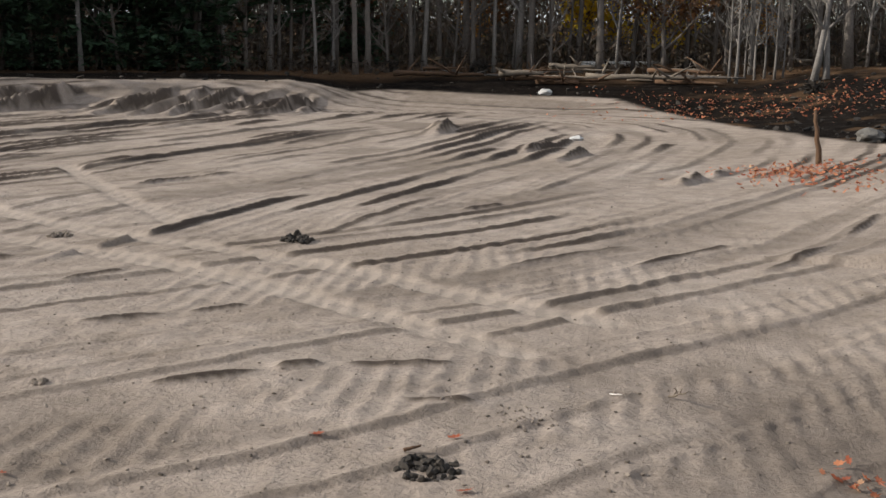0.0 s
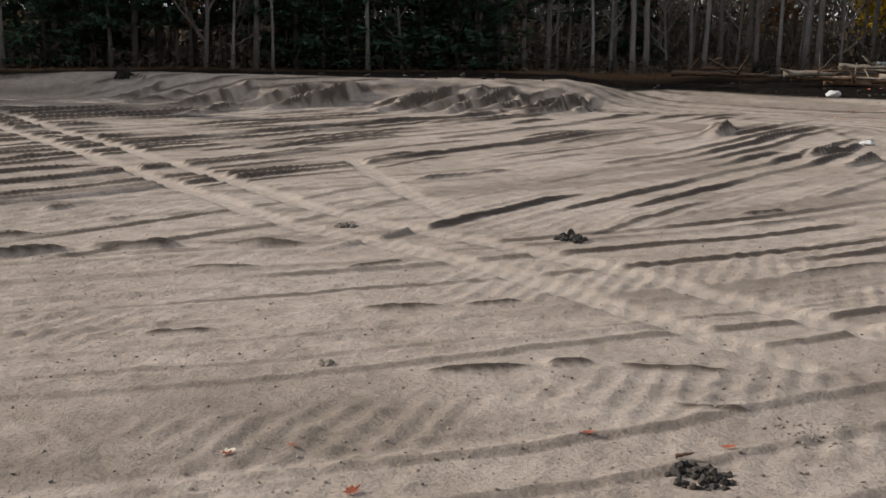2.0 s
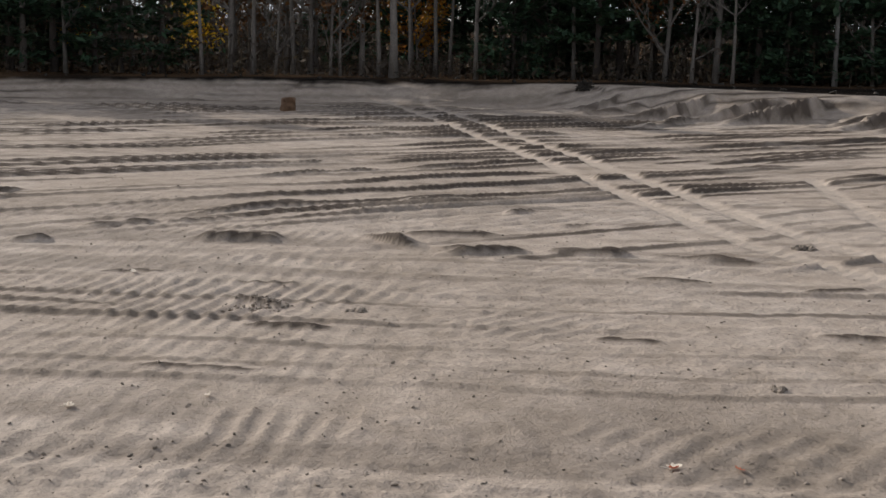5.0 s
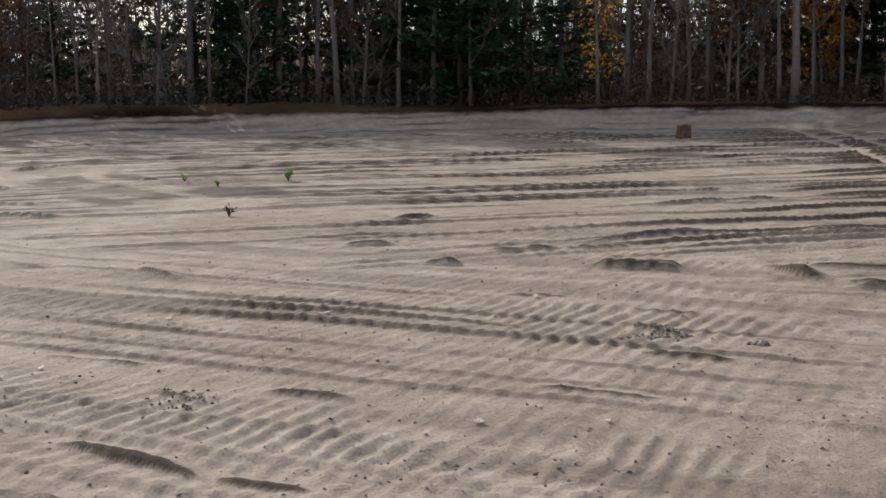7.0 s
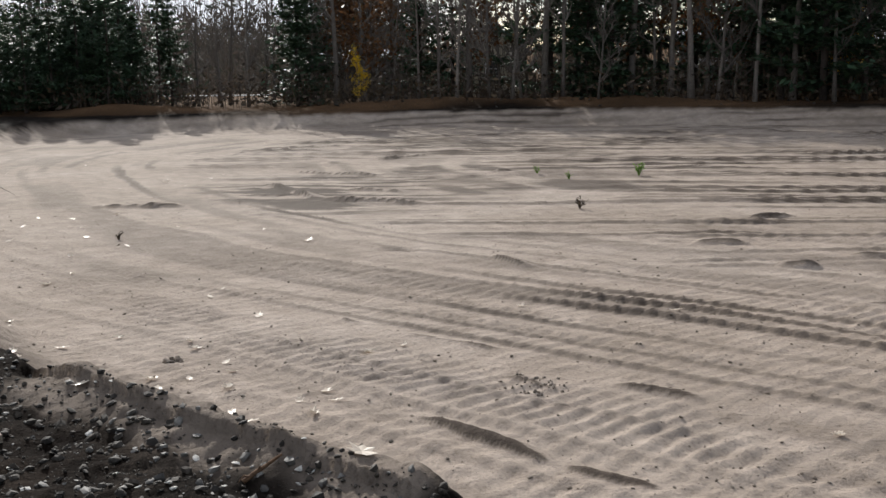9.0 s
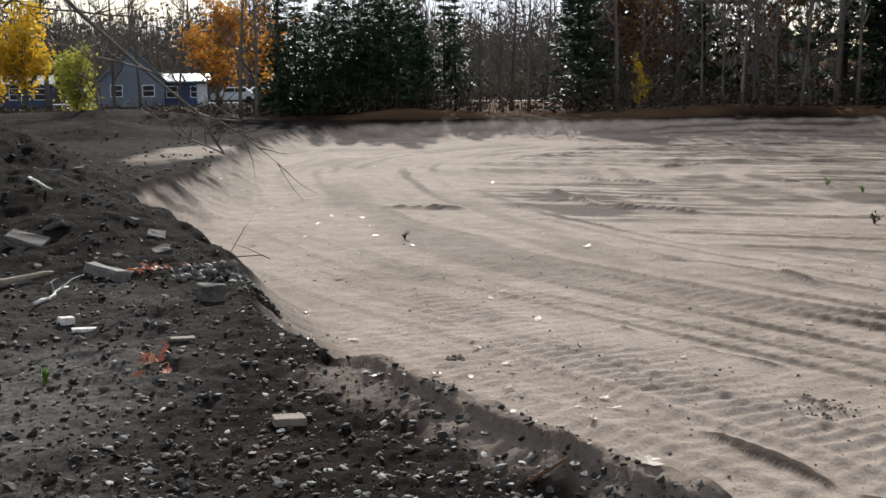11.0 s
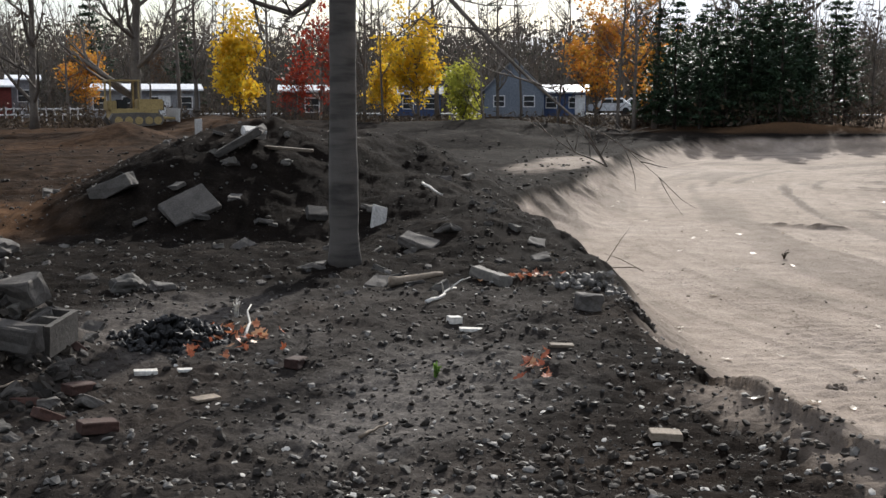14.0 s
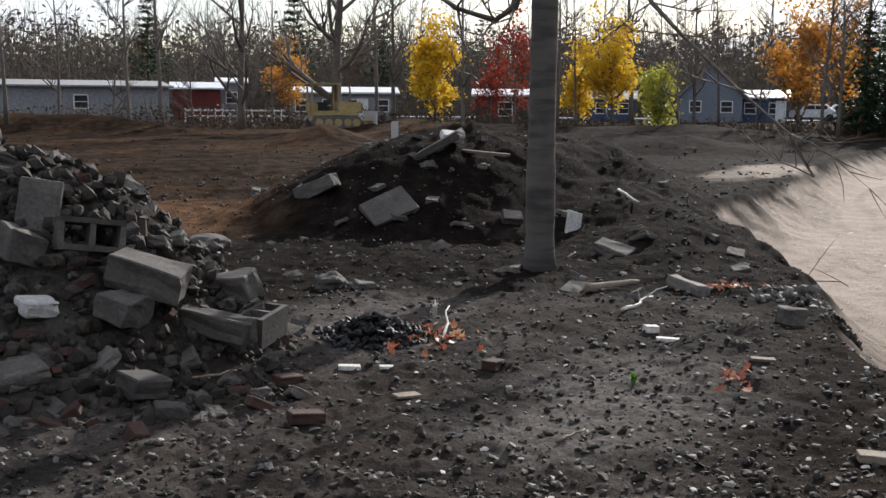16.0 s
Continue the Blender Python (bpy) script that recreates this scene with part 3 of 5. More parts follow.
    # broken darker streaks that follow the furrows
    dark_streaks = smooth(0.45, 0.75, vnoise(wander / 0.34, s / 4.0, 66)) * smooth(0.25, 0.6, vnoise(x / 3.1, y / 3.1, 68))
    damp_and_shade = np.maximum(damp_and_shade, 0.34 * dark_streaks * (1 - track))
    ca = radians(133.2)
    u, w = -x * math.sin(ca) + y * math.cos(ca) - 16.8, x * math.cos(ca) + y * math.sin(ca)
    clay = smooth(1.15, 0.5, np.hypot(u / 3.2, w / 1.5) + 0.35 * fbm(x, y, 1.2, 4, 110)) + (0.12 + 0.35 * smooth(-0.1, 0.5, fbm(x * 0.4, y, 2.5, 4, 112))) * smooth(16, 24, r) * smooth(117, 121, az) * smooth(120, 70, r)
    clay = clay + 0.12 * lot + 0.06 * smooth(-0.2, 0.4, fbm(x, y, 1.3, 4, 114)) * smooth(10.5, 8, r) * smooth(84, 92, az)
    litter = 0.2 * smooth(135, 150, r) + smooth(56, 62, r + 4 * fbm(x, y, 4, 3, 115)) * smooth(104, 96, az) + 0.6 * smooth(0.1, 0.5, fbm(x, y, 1.5, 4, 117)) * smooth(-6, -12, az) * (r > 20)
    dry = (0.25 + 0.75 * smooth(-0.3, 0.25, fbm(x, y, 1.3, 4, 121))) * smooth(10.8, 8.3, r + 1.0 * fbm(x, y, 2.2, 3, 123)) * smooth(101, 114, az)
    return z, np.clip(sand, 0, 1), np.clip(damp_and_shade, 0, 1), np.clip(clay, 0, 1), np.clip(litter, 0, 1), 0.4 * track, dry


GRID = {}


def height(x, y):
    """Height of the built sheet at a place."""
    a = math.degrees(math.atan2(-x, y))
    a = a if a > -27 else a + 360
    i, j = np.searchsorted(GRID["r"], math.hypot(x, y)), np.searchsorted(GRID["az"], a)
    i, j = min(max(i, 1), len(GRID["r"]) - 1), min(max(j, 1), len(GRID["az"]) - 1)
    fr = (math.hypot(x, y) - GRID["r"][i - 1]) / (GRID["r"][i] - GRID["r"][i - 1])
    fa = (a - GRID["az"][j - 1]) / (GRID["az"][j] - GRID["az"][j - 1])
    z = GRID["z"]
    return float((z[i - 1, j - 1] * (1 - fr) + z[i, j - 1] * fr) * (1 - fa) + (z[i - 1, j] * (1 - fr) + z[i, j] * fr) * fa)


def build_ground():
    fine = np.arange(-27, 149, 0.16)
    azs = np.radians(np.concatenate([fine, np.arange(149, 333, 2.0)]))
    rs = np.concatenate([[0.05, 0.6, 1.2, 2.0, 2.6], np.geomspace(3.2, 72, 700), np.geomspace(79, 3000, 40)])
    a, r = np.meshgrid(azs, rs)
    x, y = -r * np.sin(a), r * np.cos(a)
    z, sand, damp_and_shade, clay, litter, track, dry = terrain(x.ravel(), y.ravel())
    n, m = len(azs), len(rs)
    GRID.update(az=np.degrees(azs), r=rs, z=z.reshape(m, n))
    me = bpy.data.meshes.new("ground")
    i, j = np.meshgrid(np.arange(m - 1), np.arange(n), indexing="ij")
    j2 = (j + 1) % n
    quads = np.stack([i * n + j, (i + 1) * n + j, (i + 1) * n + j2, i * n + j2], -1).reshape(-1, 4)[:, ::-1]
    me.vertices.add(n * m)
    me.vertices.foreach_set("co", np.stack([x.ravel(), y.ravel(), z], 1).ravel())
    me.loops.add(quads.size)
    me.loops.foreach_set("vertex_index", quads.ravel())
    me.polygons.add(len(quads))
    me.polygons.foreach_set("loop_start", np.arange(0, quads.size, 4))
    me.polygons.foreach_set("use_smooth", np.ones(len(quads), bool))
    for name, values in (("sand", sand), ("damp_and_shade", damp_and_shade), ("clay", clay), ("litter", litter), ("track", track), ("dry", dry)):
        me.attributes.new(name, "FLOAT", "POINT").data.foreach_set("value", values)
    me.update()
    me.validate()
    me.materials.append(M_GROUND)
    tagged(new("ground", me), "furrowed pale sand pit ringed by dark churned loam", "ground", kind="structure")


build_ground()


# ---- trees ----
def branch(geo, start, way, length, radius, r, depth, tips, lift=0.25, sides=5):
    n = 4 if depth else 3
    pts, radii, p, d = [start], [radius], start.copy(), way.normalized()
    for i in range(n):
        d = (d + Vector((r.uniform(-.22, .22), r.uniform(-.22, .22), r.uniform(-.1, .2) + lift * 0.25))).normalized()
        p = p + d * length / n
        pts.append(p.copy())
        radii.append(radius * (1 - 0.8 * (i + 1) / n))
    geo.tube(pts, radii, max(3, sides), cap=False)
    if depth == 0:
        tips.append((pts[-1], d))
        tips.append((pts[-2], d))
        return
    for k in range(4 + depth):
        i = r.randint(1, n)
        side = Vector((r.uniform(-1, 1), r.uniform(-1, 1), r.uniform(-.1, .7)))
        branch(geo, pts[i], d * 0.7 + side * 0.9, length * r.uniform(.4, .62), radii[i] * 0.7 + 0.004, r, depth - 1, tips, lift, sides - 1)


def bare_tree(seed, tall, radius, bark, fork=0.35, lean=0.03, leaves=None, leaf_count=0, leaf_size=0.1, spread=0.5, label="", low=False):
    """A broadleaf tree: tapered trunk with limbs and twigs in one mesh, and a crown of single leaves where it still has them."""
    r = random.Random(seed)
    tree = new("tree")
    tree["label"], tree["category"] = label, "tree"
    g, tips = Geo(), []
    pts, radii, p = [], [], Vector((0, 0, -0.15))
    d = Vector((r.uniform(-lean, lean), r.uniform(-lean, lean), 1))
    n = 9
    for i in range(n + 1):
        t = i / n
        pts.append(p.copy())
        radii.append(radius * (1.25 if i == 0 else 1.0) * (1 - 0.85 * t))
        d = (d + Vector((r.uniform(-.05, .05), r.uniform(-.05, .05), 0.05))).normalized()
        p = p + d * tall / n
    g.tube(pts, radii, 8)
    first = max(1, int(n * fork))
    lim = Geo()
    for i in range(first, n + 1):
        for _ in range(2):
            a = r.uniform(0, 2 * math.pi)
            way = Vector((math.cos(a), math.sin(a), r.uniform(.35, 1.1)))
            branch(lim, pts[i], way, tall * spread * r.uniform(.55, 1) * (1 - 0.55 * i / n), radii[i] * 0.55 + 0.012, r, 2 if i < n - 2 else 1, tips)
    part("trunk", g, bark, tree, smooth=True)
    part("branchwork", lim, bark, tree, smooth=True)
    if leaves is not None and leaf_count:
        lg = Geo()
        for _ in range(leaf_count):
            c, dd = r.choice(tips)
            c = c + Vector((r.gauss(0, .28), r.gauss(0, .28), r.gauss(0, .25)))
            u = Vector((r.uniform(-1, 1), r.uniform(-1, 1), r.uniform(-1, .4))).normalized()
            w = u.cross(Vector((r.uniform(-1, 1), r.uniform(-1, 1), r.uniform(-1, 1)))).normalized()
            k = leaf_size * r.uniform(.6, 1.3)
            lg.blade(c, u * k, w * k * 0.6)
        part("crown", lg, leaves, tree)
    return tree


def pine_tree(seed, tall, radius, label, low=0.12):
    """A white pine: straight trunk, whorls of limbs, flat sprays of needles."""
    r = random.Random(seed)
    tree = new("pine_tree")
    tree["label"], tree["category"] = label, "tree"
    g, ng = Geo(), Geo()
    n = 10
    pts = [Vector((r.uniform(-.06, .06) * i * .3, r.uniform(-.06, .06) * i * .3, -0.15 + tall * i / n)) for i in range(n + 1)]
    g.tube(pts, [radius * (1 - 0.88 * i / n) for i in range(n + 1)], 8)
    z = tall * low
    while z < tall * 0.98:
        reach = tall * 0.2 * (1 - (z / tall) ** 1.6) + 0.35
        k0 = r.uniform(0, 6)
        for k in range(r.randint(4, 6)):
            a = k0 + k * 2 * math.pi / 5 + r.uniform(-.3, .3)
            L = reach * r.uniform(.6, 1.1)
            way = Vector((math.cos(a), math.sin(a), r.uniform(-.12, .22)))
            bp = [Vector((0, 0, z)) + way * L * q + Vector((0, 0, 0.12 * L * q * q)) for q in (0, .35, .7, 1)]
            g.tube(bp, [0.03, 0.022, 0.014, 0.005], 3, cap=False)
            for _ in range(int(14 + 16 * L)):
                q = r.uniform(.2, 1.05)
                c = Vector((0, 0, z)) + way * L * q + Vector((r.gauss(0, .2), r.gauss(0, .2), 0.12 * L * q * q + r.gauss(0, .12)))
                u = (way + Vector((r.uniform(-1, 1), r.uniform(-1, 1), r.uniform(-.6, .5)))).normalized()
                w = u.cross(Vector((r.uniform(-.5, .5), r.uniform(-.5, .5), 1))).normalized()
                s = r.uniform(.14, .32)
                ng.blade(c, u * s, w * s * 0.5)
        z += tall * r.uniform(.035, .06)
    part("trunk", g, M_PINE_BARK, tree, smooth=True)
    part("crown", ng, M_NEEDLE, tree)
    return tree


def plant(kind, az, r, turn=None, size=1.0, group="", sink=0.0):
    p = polar(az, r)
    p.z = height(p.x, p.y) - sink
    m = Matrix.Translation(p) @ Matrix.Rotation(rnd.uniform(0, 6.28) if turn is None else turn, 4, "Z")
    ob = copy_thing(kind, m)
    ob.scale = (size, size, size * rnd.uniform(.92, 1.08))
    if group:
        ob["group"] = group
    return ob


def plant_first(kind, az, r, size=1.0, turn=0.0):
    """Puts the pattern itself in the ground."""
    p = polar(az, r)
    kind.location = (p.x, p.y, height(p.x, p.y))
    kind.rotation_euler = (0, 0, turn)
    kind.scale = (size, size, size)


WOODS = "woods round the pit"
bare = [bare_tree(s, t, w, M_BARK, f, 0.05, label="bare grey-brown woodland tree in autumn", spread=sp) for s, t, w, f, sp in
        ((1, 15, .16, .3, .34), (2, 13, .12, .35, .3), (3, 17, .2, .4, .36), (4, 11, .09, .2, .3))]
pale = [bare_tree(s, t, w, M_BARK_PALE, f, 0.06, label="bare pale-barked woodland tree in autumn", spread=sp) for s, t, w, f, sp in
        ((11, 14, .13, .4, .28), (12, 12, .1, .45, .26), (13, 10, .075, .3, .26))]
russet = [bare_tree(s, t, w, M_BARK, f, 0.05, M_RUSSET, 1600, .16, .36, "woodland tree with dry russet leaves") for s, t, w, f in ((21, 12, .13, .12), (22, 10, .1, .1))]
gold = bare_tree(31, 10, .1, M_BARK, .1, .04, M_YELLOW, 1500, .15, .3, "slim woodland tree with golden autumn leaves")
amber = bare_tree(32, 10, .1, M_BARK, .1, .04, M_ORANGE, 1500, .15, .3, "slim woodland tree with orange autumn leaves")
pines = [pine_tree(s, t, w, "dark green white pine at the wood's edge", lo) for s, t, w, lo in ((41, 15, .2, .05), (42, 12, .16, .03), (43, 17, .22, .14))]
for i, (k, az) in enumerate(((bare[0], -29), (bare[1], -26), (bare[2], -31), (bare[3], -27), (pale[0], -28), (pale[1], -30), (pale[2], -32), (russet[0], -33), (russet[1], -34), (gold, -3.5), (amber, 41.5), (pines[0], 25), (pines[1], 35), (pines[2], 59))):
    plant_first(k, az, 66 + (i % 4) * 2)
    k["group"] = WOODS

# the share of pines by bearing; the rest are broadleaf trees
for ring, (r0, r1, step) in enumerate(((60, 64, 0.95), (64, 71, 1.1))):
    az = -27.0
    while az < 97:
        az += step * rnd.uniform(.5, 1.5)
        share = np.interp(az, (-27, 0, 14, 22, 36, 42, 52, 58, 64, 70, 78, 79, 84, 85, 90, 91, 98), (.02, .03, .12, .5, .45, .2, .22, .32, .25, .22, .22, .6, .6, .12, .15, .85, .85))
        q = rnd.random()
        far = rnd.uniform(r0, r1)
        if az > 78:
            far += 3 if az < 87 else 7
        if q < share:
            plant(rnd.choice(pines), az, far, size=rnd.uniform(.75, 1.15) * (1 if az < 76 else .68 if az < 87 else .48), group=WOODS)
        elif q < share + 0.07:
            plant(rnd.choice(russet), az, far, size=rnd.uniform(.8, 1.1), group=WOODS)
        elif az < 24 and q < share + 0.3:
            plant(rnd.choice(pale), az, far, size=rnd.uniform(.8, 1.2), group=WOODS)
        else:
            plant(rnd.choice(bare), az, far, size=rnd.uniform(.75, 1.15) * (1 if az < 76 else .75 if az < 87 else .6), group=WOODS)
for az, r, k in ((-7.5, 66, gold), (-8.5, 68, gold), (-5, 69, gold), (41.2, 66, amber), (42.4, 70, amber), (51.7, 68, gold), (52.6, 71, gold), (57.8, 70, gold), (100.5, 66, amber), (-12, 72, amber), (1.5, 74, amber)):
    plant(k, az, r, size=rnd.uniform(.6, .85), group=WOODS)

plant(gold, 81.4, 62, size=.3, group=WOODS)


def far_woods(name, az0, az1, r0, r1, tall, count, size, mat, label, seed, floor=0.0, stems=0.35, gaps=((0, 1), (0, 0))):
    """The depth of a wood: countless twigs, stems and leaves that nobody could tell apart."""
    g, r = Geo(), random.Random(seed)
    for _ in range(count):
        bearing = r.uniform(az0, az1)
        if r.random() < np.interp(bearing, gaps[0], gaps[1]):
            continue
        p = polar(bearing, math.sqrt(r.uniform(r0 * r0, r1 * r1)))
        h = r.random() ** 1.5 * tall * (0.8 + 0.25 * math.sin(p.x * .21) + 0.2 * math.sin(p.y * .33 + p.x * .4))
        up = r.random() < stems
        u = Vector((r.uniform(-.25, .25), r.uniform(-.25, .25), 1)) if up else Vector((r.uniform(-1, 1), r.uniform(-1, 1), r.uniform(-.7, .7)))
        u = u.normalized() * size * r.uniform(.5, 1.4) * (3.2 if up else 1)
        w = u.cross(Vector((r.uniform(-1, 1), r.uniform(-1, 1), .3))).normalized() * size * r.uniform(.12, .5) * (0.25 if up else 1)
        g.blade(p + Vector((0, 0, floor + h)), u, w)
    return tagged(part(name, g, mat), label, "woods", kind="stuff")


# thin places where the sky and the houses behind show through
THIN = ((60, 66, 72.5, 73, 76.5, 77.5, 80, 84, 85.5, 91, 92.5, 97), (0, .4, .45, .6, .6, .3, .2, .3, .96, .96, .2, .1))
far_woods("far_woods", -34, 97, 69, 92, 12, 120000, .34, M_FARWOOD, "deep shaded woodland of stems and twigs behind the pit", 5, .4, .55, THIN)
far_woods("thicket", -34, 24, 72, 90, 12, 30000, .3, M_BRUSH, "brown depths of bare thicket behind the trunks", 7, .4, .5)
far_woods("pine_depths", 92.6, 100.6, 70, 78, 7, 9000, .4, M_NEEDLE, "dark depths of the pine stand", 13, .3, .2)
far_woods("undergrowth", -32, 98, 59.5, 68, 2.2, 20000, .2, M_BRUSH, "brown tangled undergrowth at the wood's edge", 6, .3)
far_woods("distant_woods", 78, 150, 118, 165, 9.0, 80000, .33, M_FARWOOD, "distant grey-brown wood beyond the houses", 8, 0, .6)
far_woods("hillside_woods", 78, 152, 170, 225, 9.5, 85000, .6, M_FARWOOD, "hazy brown wood on the far rise", 12, 4.0, .5)
far_woods("scrub", 98, 149, 64, 72, 1.1, 12000, .16, M_BRUSH, "low brown scrub along the edge of the lot", 9, 0)


# ---- kinds of things ----
M_CONCRETE = varied("concrete", (0.022, 0.019, 0.017), (0.14, 0.127, 0.113), 5.0, 0.9, 0.5, 0.008, 9.0, 0.3)
M_BRICK = varied("red_brick", (0.028, 0.017, 0.013), (0.085, 0.042, 0.032), 8.0, 0.9, 0.5, 0.006, 6.0, 0.35)
M_STONE = varied("field_stone", (0.05, 0.046, 0.041), (0.15, 0.138, 0.12), 5.0, 0.85, 0.5, 0.01, 6.0, 0.4)
M_PALE_STONE = varied("pale_stone", (0.32, 0.31, 0.29), (0.55, 0.53, 0.5), 5.0, 0.85, 0.5, 0.01, 6.0, 0.2)
M_CLOD = varied("loam_clods", (0.010, 0.0078, 0.0058), (0.046, 0.037, 0.028), 7.0, 0.8, 0.6, 0.01, 5.0, 0.6, island=True)
M_PEBBLE = varied("grey_pebbles", (0.045, 0.042, 0.038), (0.17, 0.158, 0.142), 9.0, 0.7, 0.4, 0.005, 5.0, 0.6, island=True)
M_SANDCLOD = varied("sand_clods", (0.09, 0.072, 0.056), (0.24, 0.195, 0.155), 9.0, 0.9, 0.4, 0.005, 5.0, 0.5, island=True)
M_COAL = varied("black_crumbs", (0.004, 0.004, 0.004), (0.016, 0.015, 0.015), 9.0, 0.6, 0.5, 0.005, 5.0, 0.5, island=True)
M_WOOD = varied("weathered_wood", (0.10, 0.078, 0.055), (0.26, 0.21, 0.16), 6.0, 0.85, 0.5, 0.005, 8.0, 0.25)
M_PALE_WOOD = varied("bleached_wood", (0.45, 0.42, 0.37), (0.68, 0.65, 0.6), 6.0, 0.8, 0.3, 0.004, 8.0, 0.15)
M_ROT = varied("brown_stump_wood", (0.05, 0.03, 0.018), (0.16, 0.09, 0.05), 6.0, 0.95, 0.7, 0.02, 6.0, 0.2)
M_LEAF = leafy("dry_leaves", [(0.5, 0.42, 0.33), (0.62, 0.54, 0.44), (0.4, 0.3, 0.22)], 0.2, 0.32)
M_LEAF_RED = leafy("fallen_red_leaves", [(0.36, 0.10, 0.05), (0.48, 0.2, 0.1), (0.26, 0.06, 0.035), (0.5, 0.3, 0.17)], 0.3, 0.4)
M_GREEN = leafy("weed_green", [(0.1, 0.2, 0.03), (0.16, 0.26, 0.05)], 0.3)
M_YELLOW_PAINT = varied("yellow_paint", (0.27, 0.19, 0.075), (0.4, 0.3, 0.13), 2.0, 0.55, 0.15, 0.004, 7.0, 0.1)
M_STEEL = varied("worn_steel", (0.05, 0.045, 0.04), (0.16, 0.14, 0.12), 4.0, 0.6, 0.3, 0.004, 7.0, 0.2)
M_WHITE_WALL = varied("grey_white_siding", (0.2, 0.2, 0.21), (0.29, 0.29, 0.3), 0.6, 0.8, 0.1, 0.01, 9.0, 0.08)
M_RED_WALL = varied("red_siding", (0.1, 0.022, 0.018), (0.17, 0.035, 0.028), 0.8, 0.8, 0.1, 0.01, 9.0, 0.1)
M_BLUE_WALL = varied("blue_siding", (0.035, 0.06, 0.14), (0.06, 0.1, 0.2), 0.8, 0.8, 0.1, 0.01, 9.0, 0.1)
M_PALE_BLUE = varied("pale_blue_siding", (0.13, 0.15, 0.18), (0.2, 0.225, 0.26), 0.8, 0.8, 0.1, 0.01, 9.0, 0.1)
M_CREAM = varied("cream_siding", (0.3, 0.27, 0.2), (0.42, 0.38, 0.3), 0.8, 0.8, 0.1, 0.01, 9.0, 0.1)
M_DARK_WALL = varied("dark_boards", (0.05, 0.045, 0.045), (0.1, 0.09, 0.085), 1.5, 0.85, 0.2, 0.01, 9.0, 0.1)
M_ROOF = varied("pale_metal_roof", (0.55, 0.56, 0.58), (0.75, 0.76, 0.78), 0.8, 0.45, 0.1, 0.01, 9.0, 0.1)
M_SHINGLE = varied("grey_shingles", (0.16, 0.16, 0.165), (0.28, 0.28, 0.285), 2.0, 0.85, 0.3, 0.02, 9.0, 0.1)
M_GLASS = varied("dark_window_glass", (0.02, 0.022, 0.025), (0.05, 0.055, 0.06), 2.0, 0.12, 0.0, 0.001, 4.0, 0.1)
M_TRIM = varied("white_trim", (0.6, 0.6, 0.6), (0.75, 0.75, 0.74), 2.0, 0.6, 0.1, 0.004, 5.0, 0.05)
M_RUBBER = varied("black_rubber", (0.012, 0.012, 0.012), (0.03, 0.03, 0.03), 5.0, 0.8, 0.2, 0.004, 5.0, 0.1)
M_ROAD = varied("pale_asphalt", (0.24, 0.24, 0.24), (0.34, 0.335, 0.33), 0.6, 0.9, 0.2, 0.01, 20.0, 0.05)
M_CAR = varied("white_car_paint", (0.66, 0.67, 0.68), (0.74, 0.75, 0.76), 1.0, 0.25, 0.0, 0.001, 4.0, 0.03)


def seat(az, r, sink=0.0, turn=0.0, tilt=(0, 0)):
    """A pose on the ground at a bearing and distance; turn 0 faces the standpoint."""
    p = polar(az, r)
    p.z = height(p.x, p.y) - sink
    return Matrix.Translation(p) @ Matrix.Rotation(radians(az + turn), 4, "Z") @ Euler((radians(tilt[0]), radians(tilt[1]), 0)).to_matrix().to_4x4()


def chunk_mesh(name, sx, sy, sz, mat, seed, wear=0.12, bevel=0.012):
    """A broken block: chipped edges, uneven faces, standing on z = 0."""
    r = random.Random(seed)
    bm = bmesh.new()
    bmesh.ops.create_cube(bm, size=1)
    for v in bm.verts:
        v.co.x *= sx * (1 + r.uniform(-wear, wear))
        v.co.y *= sy * (1 + r.uniform(-wear, wear))
        v.co.z = (v.co.z + 0.5) * sz * (1 + (r.uniform(-wear, wear) if v.co.z > 0 else 0))
    bmesh.ops.subdivide_edges(bm, edges=bm.edges[:], cuts=2, use_grid_fill=True)
    k = min(sx, sy, sz)
    for v in bm.verts:
        n = noise.noise_vector(v.co * 2.2 / max(k, .05) + Vector((seed, 0, 0)))
        v.co += n * k * wear * 1.3
    bmesh.ops.bevel(bm, geom=[e for e in bm.edges if e.calc_face_angle(0) > 0.9], offset=min(bevel, k * .12), segments=1, affect="EDGES")
    me = bpy.data.meshes.new(name)
    bm.to_mesh(me)
    bm.free()
    me.materials.append(mat)
    return me


def boulder_mesh(name, size, flat, mat, seed):
    bm = bmesh.new()
    bmesh.ops.create_icosphere(bm, subdivisions=3, radius=0.5)
    for v in bm.verts:
        d = v.co.normalized()
        q = noise.noise(d * 1.7 + Vector((seed, 3, 1))) * 0.3 + noise.noise(d * 5 + Vector((seed, 7, 2))) * 0.08
        v.co *= (1 + q) * size
        v.co.z = v.co.z * flat + size * flat * 0.38
    me = bpy.data.meshes.new(name)
    bm.to_mesh(me)
    bm.free()
    me.materials.append(mat)
    return me


def put(name, me, m, label, category, group=""):
    ob = new(name, me)
    ob.matrix_world = m
    return tagged(ob, label, category, group)


